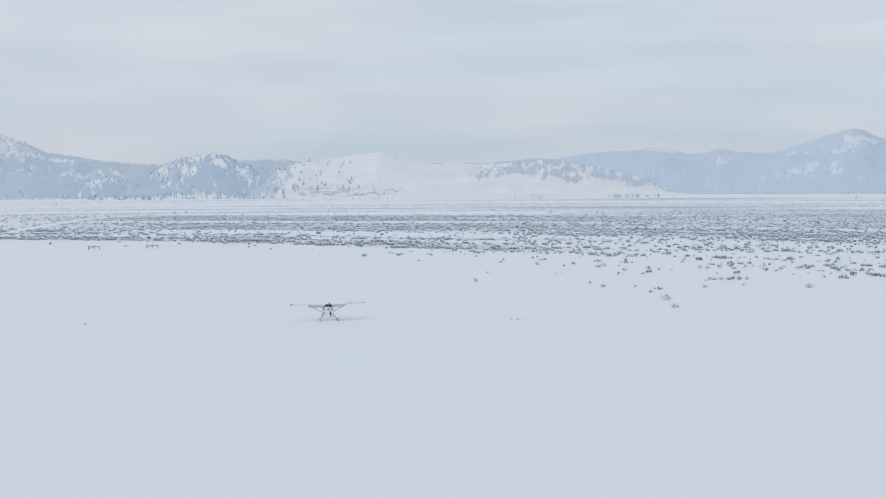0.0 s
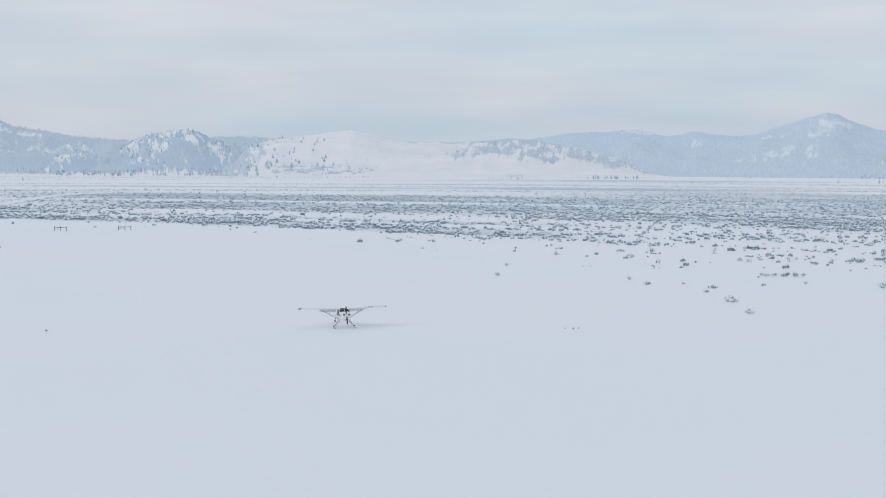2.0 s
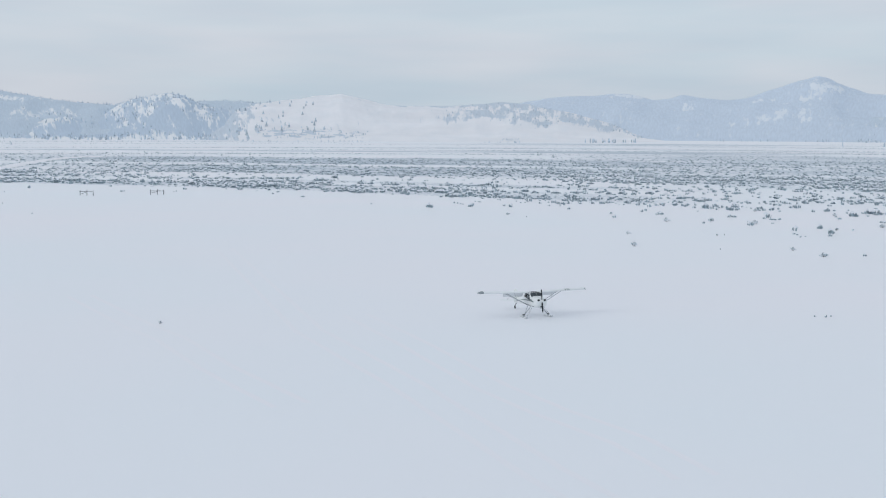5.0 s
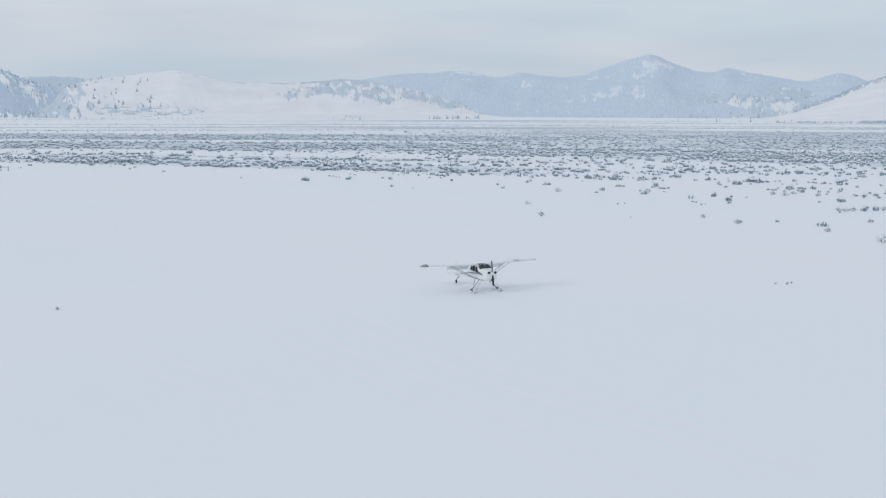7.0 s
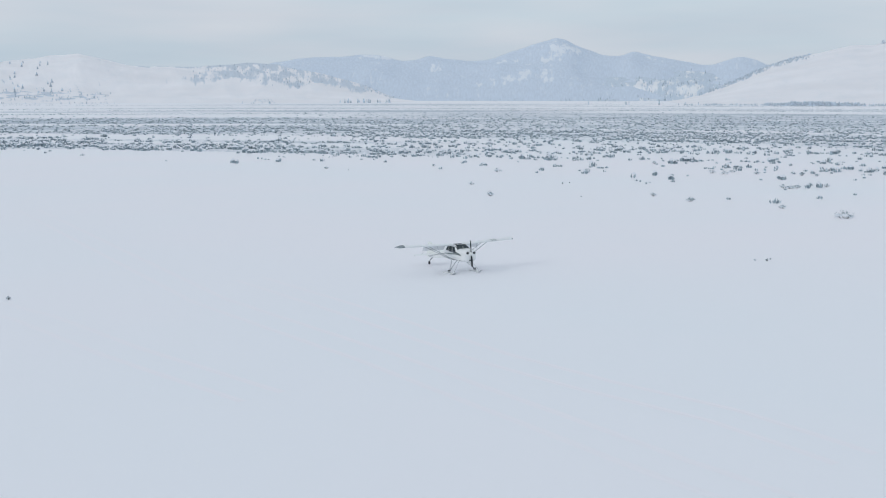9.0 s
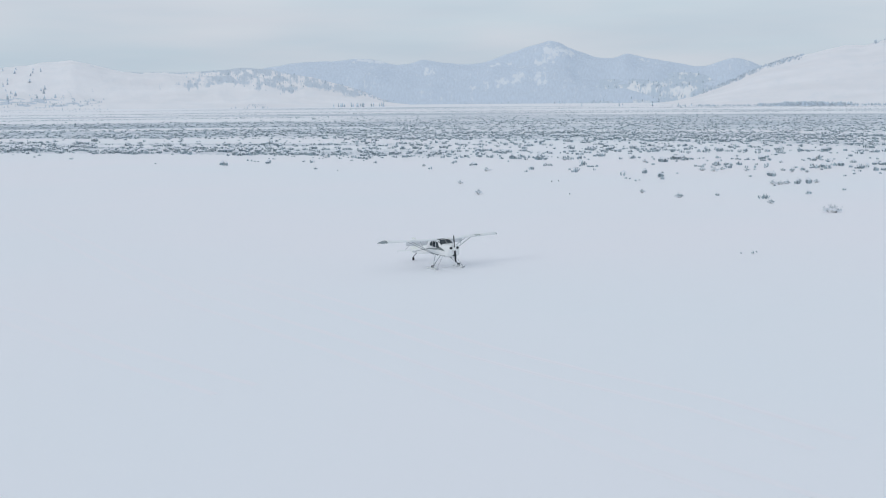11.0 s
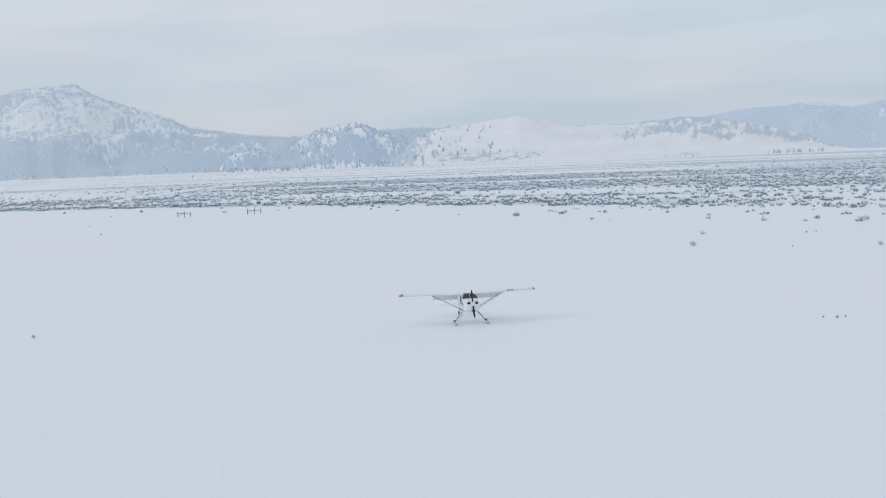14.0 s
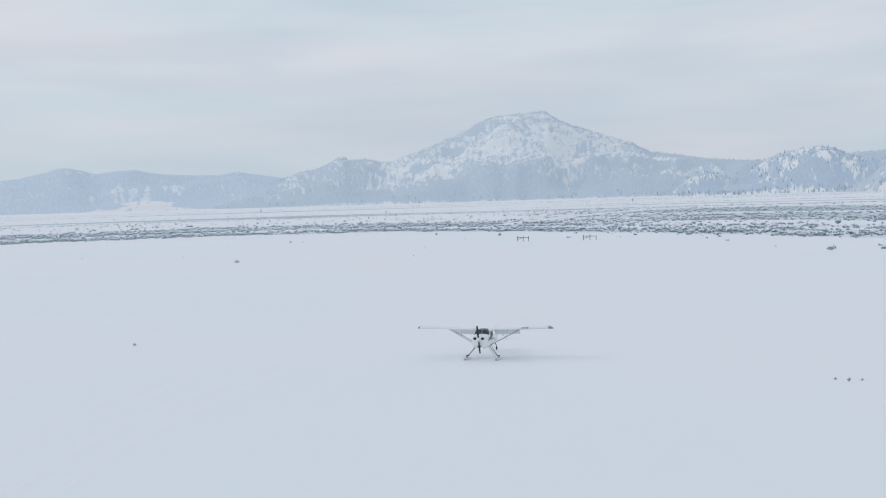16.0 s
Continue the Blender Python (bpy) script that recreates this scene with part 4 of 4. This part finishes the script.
            part(pname, loft(rings_[::sx]), FABRIC, wing, "lowered white flap" if pname == "flap" else "white aileron")
        # ribs under the fabric
        for x in (0.95, 1.55, 2.15, 3.3, 3.9, 4.5):
            bm = loft([[(px, py, pz + 0.004) for px, py, pz in wing_section(sx * q, 0.79)] for q in (x - 0.012, x + 0.012)][::sx])
            part("rib_tape", bm, FABRIC, wing)
        # struts: a vee from the lower longeron to mid-wing, with jury strut
        for y_in, y_out in ((0.06, 0.28), (0.62, 0.95)):
            part("wing_strut", tube([(sx * 0.50, y_in, 0.99), (sx * 2.72, y_out, WING_Z + 0.02 - INCIDENCE * (y_out - 0.4))], 0.026, 8, 0.6), GREY, root, "grey lift strut")
        part("jury_strut", tube([(sx * 1.75, 0.2, 1.65), (sx * 1.85, 0.5, WING_Z + 0.02)], 0.016, 6), GREY, root)
        # landing gear: vee legs, boot and ski
        part("gear_leg", tube([(sx * 0.48, -0.34, 1.06), (sx * 0.80, -0.32, 0.66), (sx * 1.12, -0.30, 0.30)], [0.03, 0.028, 0.026], 8), GREY, root, "front landing gear leg")
        part("gear_leg", tube([(sx * 0.48, 0.46, 1.02), (sx * 0.80, 0.10, 0.64), (sx * 1.10, -0.24, 0.30)], [0.035, 0.032, 0.03], 8), SILVER, root, "rear landing gear leg")
        part("gear_boot", tube([(sx * 0.93, -0.31, 0.50), (sx * 1.16, -0.30, 0.24)], [0.042, 0.04], 8), GREY, root, "grey shock cord boot")
        part("axle", tube([(sx * 1.08, -0.30, 0.27), (sx * 1.32, -0.30, 0.25)], 0.045, 8), DARK, root)
        ski = []
        edge = []
        for k in range(15):
            y = -1.16 + 1.6 * k / 14
            up = 0.15 * ((-0.84 - y) / 0.32) ** 2 if y < -0.84 else 0.0
            w = 0.15 * (0.5 + 0.5 * min(1, (y + 1.16) / 0.3)) * (1 if k < 14 else 0.8)
            ski.append([(sx * 1.22 + w, y, up + 0.045), (sx * 1.22 + w, y, up + 0.07), (sx * 1.22, y, up + 0.09), (sx * 1.22 - w, y, up + 0.07), (sx * 1.22 - w, y, up + 0.045)])
            edge.append([(sx * 1.22 + 1.06 * w, y, up), (sx * 1.22 + 1.06 * w, y, up + 0.044), (sx * 1.22 - 1.06 * w, y, up + 0.044), (sx * 1.22 - 1.06 * w, y, up)])
        ski_ob = part("ski", loft(ski), WHITE, root, "white main ski")
        part("running_surface", loft(edge), PALE, ski_ob, "grey ski bottom")
        part("pedestal", box(sx * 1.22, -0.30, 0.14, 0.08, 0.36, 0.2, 0.02), GREY, ski_ob)
        part("rigging_cable", tube([(sx * 1.22, -0.99, 0.1), (sx * 0.5, -0.72, 1.08)], 0.008, 5), DARK, ski_ob)
        # tailplane
        tp = []
        for x, le, te in ((0.03, 3.93, 4.93), (0.7, 3.98, 4.98), (1.25, 4.1, 4.96), (1.55, 4.28, 4.83), (1.64, 4.46, 4.68)):
            tp.append([(sx * x, le, 0.92), (sx * x, (le + te) / 2, 0.955), (sx * x, te, 0.92), (sx * x, (le + te) / 2, 0.885)])
        stab = part("tailplane", loft(tp[::sx]), FABRIC, root, "white tailplane")
        part("brace_wire", tube([(sx * 1.0, 4.43, 0.94), (0.02 * sx, 4.43, 1.78)], 0.01, 5), GREY, stab)
    # faded marking on the wing: plain bars
    for x0, x1 in ((3.02, 3.16), (3.22, 3.30), (3.36, 3.50)):
        bm = bmesh.new()
        rows_ = [[bm.verts.new((px, py - 0.004, pz + 0.008)) for px, py, pz in wing_section(x, 0.80)[:6]] for x in (x0, x1)]
        for k in range(5):
            bm.faces.new((rows_[0][k], rows_[0][k + 1], rows_[1][k + 1], rows_[1][k]))
        bmesh.ops.solidify(bm, geom=list(bm.faces), thickness=0.004)
        part("marking_bar", bm, MARK, root, "plain grey-green marking on the wing")
    # fin and rudder
    fin = [[(-w, y0, z), (-w * 1.5, (y0 + y1) / 2, z), (-w * 0.5, y1, z), (w * 0.5, y1, z), (w * 1.5, (y0 + y1) / 2, z), (w, y0, z)]
           for y0, y1, z, w in ((3.73, 4.63, 0.88, 0.03), (4.08, 4.63, 1.44, 0.028), (4.3, 4.63, 1.80, 0.022), (4.43, 4.61, 1.90, 0.012))]
    part("fin", loft(fin), CREAM, root, "pale cream tail fin")
    rud = [[(-w, y0, z), (-w * 0.4, y1, z), (w * 0.4, y1, z), (w, y0, z)]
           for y0, y1, z, w in ((4.65, 5.10, 0.66, 0.03), (4.65, 5.23, 1.14, 0.03), (4.65, 5.14, 1.64, 0.024), (4.63, 4.88, 1.91, 0.014))]
    part("rudder", loft(rud), CREAM, root, "pale cream rudder")
    # tail wheel on a leaf spring
    part("tail_spring", tube([(0, 4.25, 0.66), (0, 4.63, 0.42), (0, 4.80, 0.24)], [0.035, 0.03, 0.03], 8), DARK, root)
    wheel = part("tail_wheel", loft([[(x, 4.82 + r * math.cos(a), 0.13 + r * math.sin(a)) for a in [6.283 * k / 18 for k in range(18)]]
                                     for x, r in ((-0.05, 0.09), (-0.045, 0.125), (0, 0.14), (0.045, 0.125), (0.05, 0.09))]), RUBBER, root, "black tail wheel", True)
    part("hub", loft([[(x, 4.82 + r * math.cos(a), 0.13 + r * math.sin(a)) for a in [6.283 * k / 12 for k in range(12)]]
                      for x, r in ((-0.055, 0.05), (0.055, 0.05))]), SILVER, wheel)
    # propeller
    spin = [[(r * math.cos(a), y, 1.66 + r * math.sin(a)) for a in [6.283 * k / 16 for k in range(16)]]
            for y, r in ((-1.60, 0.15), (-1.68, 0.14), (-1.76, 0.10), (-1.82, 0.05), (-1.84, 0.012))]
    spinner = part("spinner", loft(spin), WHITE, root, "white propeller spinner", True)
    for turn in (prop_turn, prop_turn + 180):
        rings_ = []
        for r, chord, pitch in ((0.08, 0.10, 50), (0.25, 0.14, 36), (0.5, 0.165, 25), (0.78, 0.15, 18), (0.99, 0.115, 15), (1.07, 0.05, 15)):
            c, s_ = math.cos(radians(pitch)), math.sin(radians(pitch))
            sec = [(-0.5, 0.0), (-0.2, 0.035), (0.3, 0.03), (0.5, 0.0), (0.2, -0.02), (-0.3, -0.02)]
            pts_ = [Vector((u * chord * c - w * s_, u * chord * s_ + w * c, r)) for u, w in sec]
            rot = Matrix.Rotation(radians(turn), 3, "Y")
            rings_.append([rot @ p + Vector((0, -1.66, 1.66)) for p in pts_])
        part("propeller_blade", loft(rings_), BLACK, root, "black propeller blade")
    root.matrix_world = m
    return root


aircraft("ski_plane", "white high-wing ski plane with grey-green stripe on snow", pose(0.107, -0.385, 0, 0, 0, 16.5), GREEN, CAP, -5, 56)


# ------------------------------------------------------------------ old ski tracks
def ski_track(name, points, gauge, label):
    verts, faces = [], []
    pts = [Vector((x, y, 0)) for x, y in points]
    rnd = random.Random(len(points) * 7 + int(points[0][0]))
    fine = []
    for a, b in zip(pts, pts[1:]):
        n = max(2, int((b - a).length / 1.5))
        fine += [a.lerp(b, k / n) for k in range(n)]
    for off in (-gauge / 2, gauge / 2):
        b0 = len(verts)
        for i, p in enumerate(fine):
            d = (fine[min(i + 1, len(fine) - 1)] - fine[max(i - 1, 0)]).normalized()
            side = Vector((-d.y, d.x, 0))
            c = p + side * (off + rnd.uniform(-0.03, 0.03))
            w = 0.13 + rnd.uniform(-0.02, 0.02)
            for q, z in ((-w - 0.12, 0.003), (-w, 0.011), (-w * 0.7, 0.005), (w * 0.7, 0.005), (w, 0.011), (w + 0.12, 0.003)):
                verts.append(c + side * q + Vector((0, 0, z + swell(c.x, c.y))))
        for i in range(len(fine) - 1):
            for k in range(5):
                a = b0 + i * 6 + k
                faces.append((a, a + 1, a + 7, a + 6))
    ob = raw(name, verts, faces, SNOW_TRACK, smooth=True)
    tagged(ob, label, "ski track", kind="structure")


ski_track("ski_track", [(-38, 60), (-20, -8), (-12, -28), (-5, -48), (6, -75), (18, -105)], 2.3, "faint old pair of ski tracks in the snow")
ski_track("ski_track", [(2.5, -49), (0.5, -42.3), (-3, -36), (-6, -29.5), (-9, -20.5), (-11.5, -13), (-17, 2)], 2.3, "curved pair of ski tracks in the snow")
ski_track("ski_track", [(-19, -34), (-25.6, -22.5), (-31, -11.5), (-35, -5.5), (-46, 14)], 2.3, "faint old pair of ski tracks in the snow")


# ------------------------------------------------------------------ ploughed road across the scrub
def build_road():
    pts = [Vector((x, y, 0)) for x, y in ROAD]
    fine = []
    for a, b in zip(pts, pts[1:]):
        fine += [a.lerp(b, k / 12) for k in range(12)]
    verts, faces = [], []
    for i, p in enumerate(fine):
        d = (fine[min(i + 1, len(fine) - 1)] - fine[max(i - 1, 0)]).normalized()
        side = Vector((-d.y, d.x, 0))
        taper = min(1, i / 8, (len(fine) - 1 - i) / 8)
        for q, z in ((-3.6, -0.1), (-2.9, 0.5 * taper), (-2.2, 0.14 * taper), (0, 0.2 * taper), (2.2, 0.14 * taper), (2.9, 0.5 * taper), (3.6, -0.1)):
            verts.append(p + side * q + Vector((0, 0, z)))
    for i in range(len(fine) - 1):
        for k in range(6):
            a = i * 7 + k
            faces.append((a, a + 1, a + 8, a + 7))
    ob = raw("road", verts, faces, SNOW_TRACK, smooth=True)
    tagged(ob, "ploughed snowy road between low snow banks", "road", kind="structure")
    rnd = random.Random(9)
    verge = []
    for p in fine[8:]:
        for _ in range(4):
            verge.append((p.x + rnd.choice((-4.4, 4.4)) + rnd.gauss(0, 0.5), p.y + rnd.uniform(-5, 5), rnd.uniform(0.25, 0.5)))
    scrub_mesh("roadside_scrub", verge, "low dry scrub along the road", 9, False)


build_road()
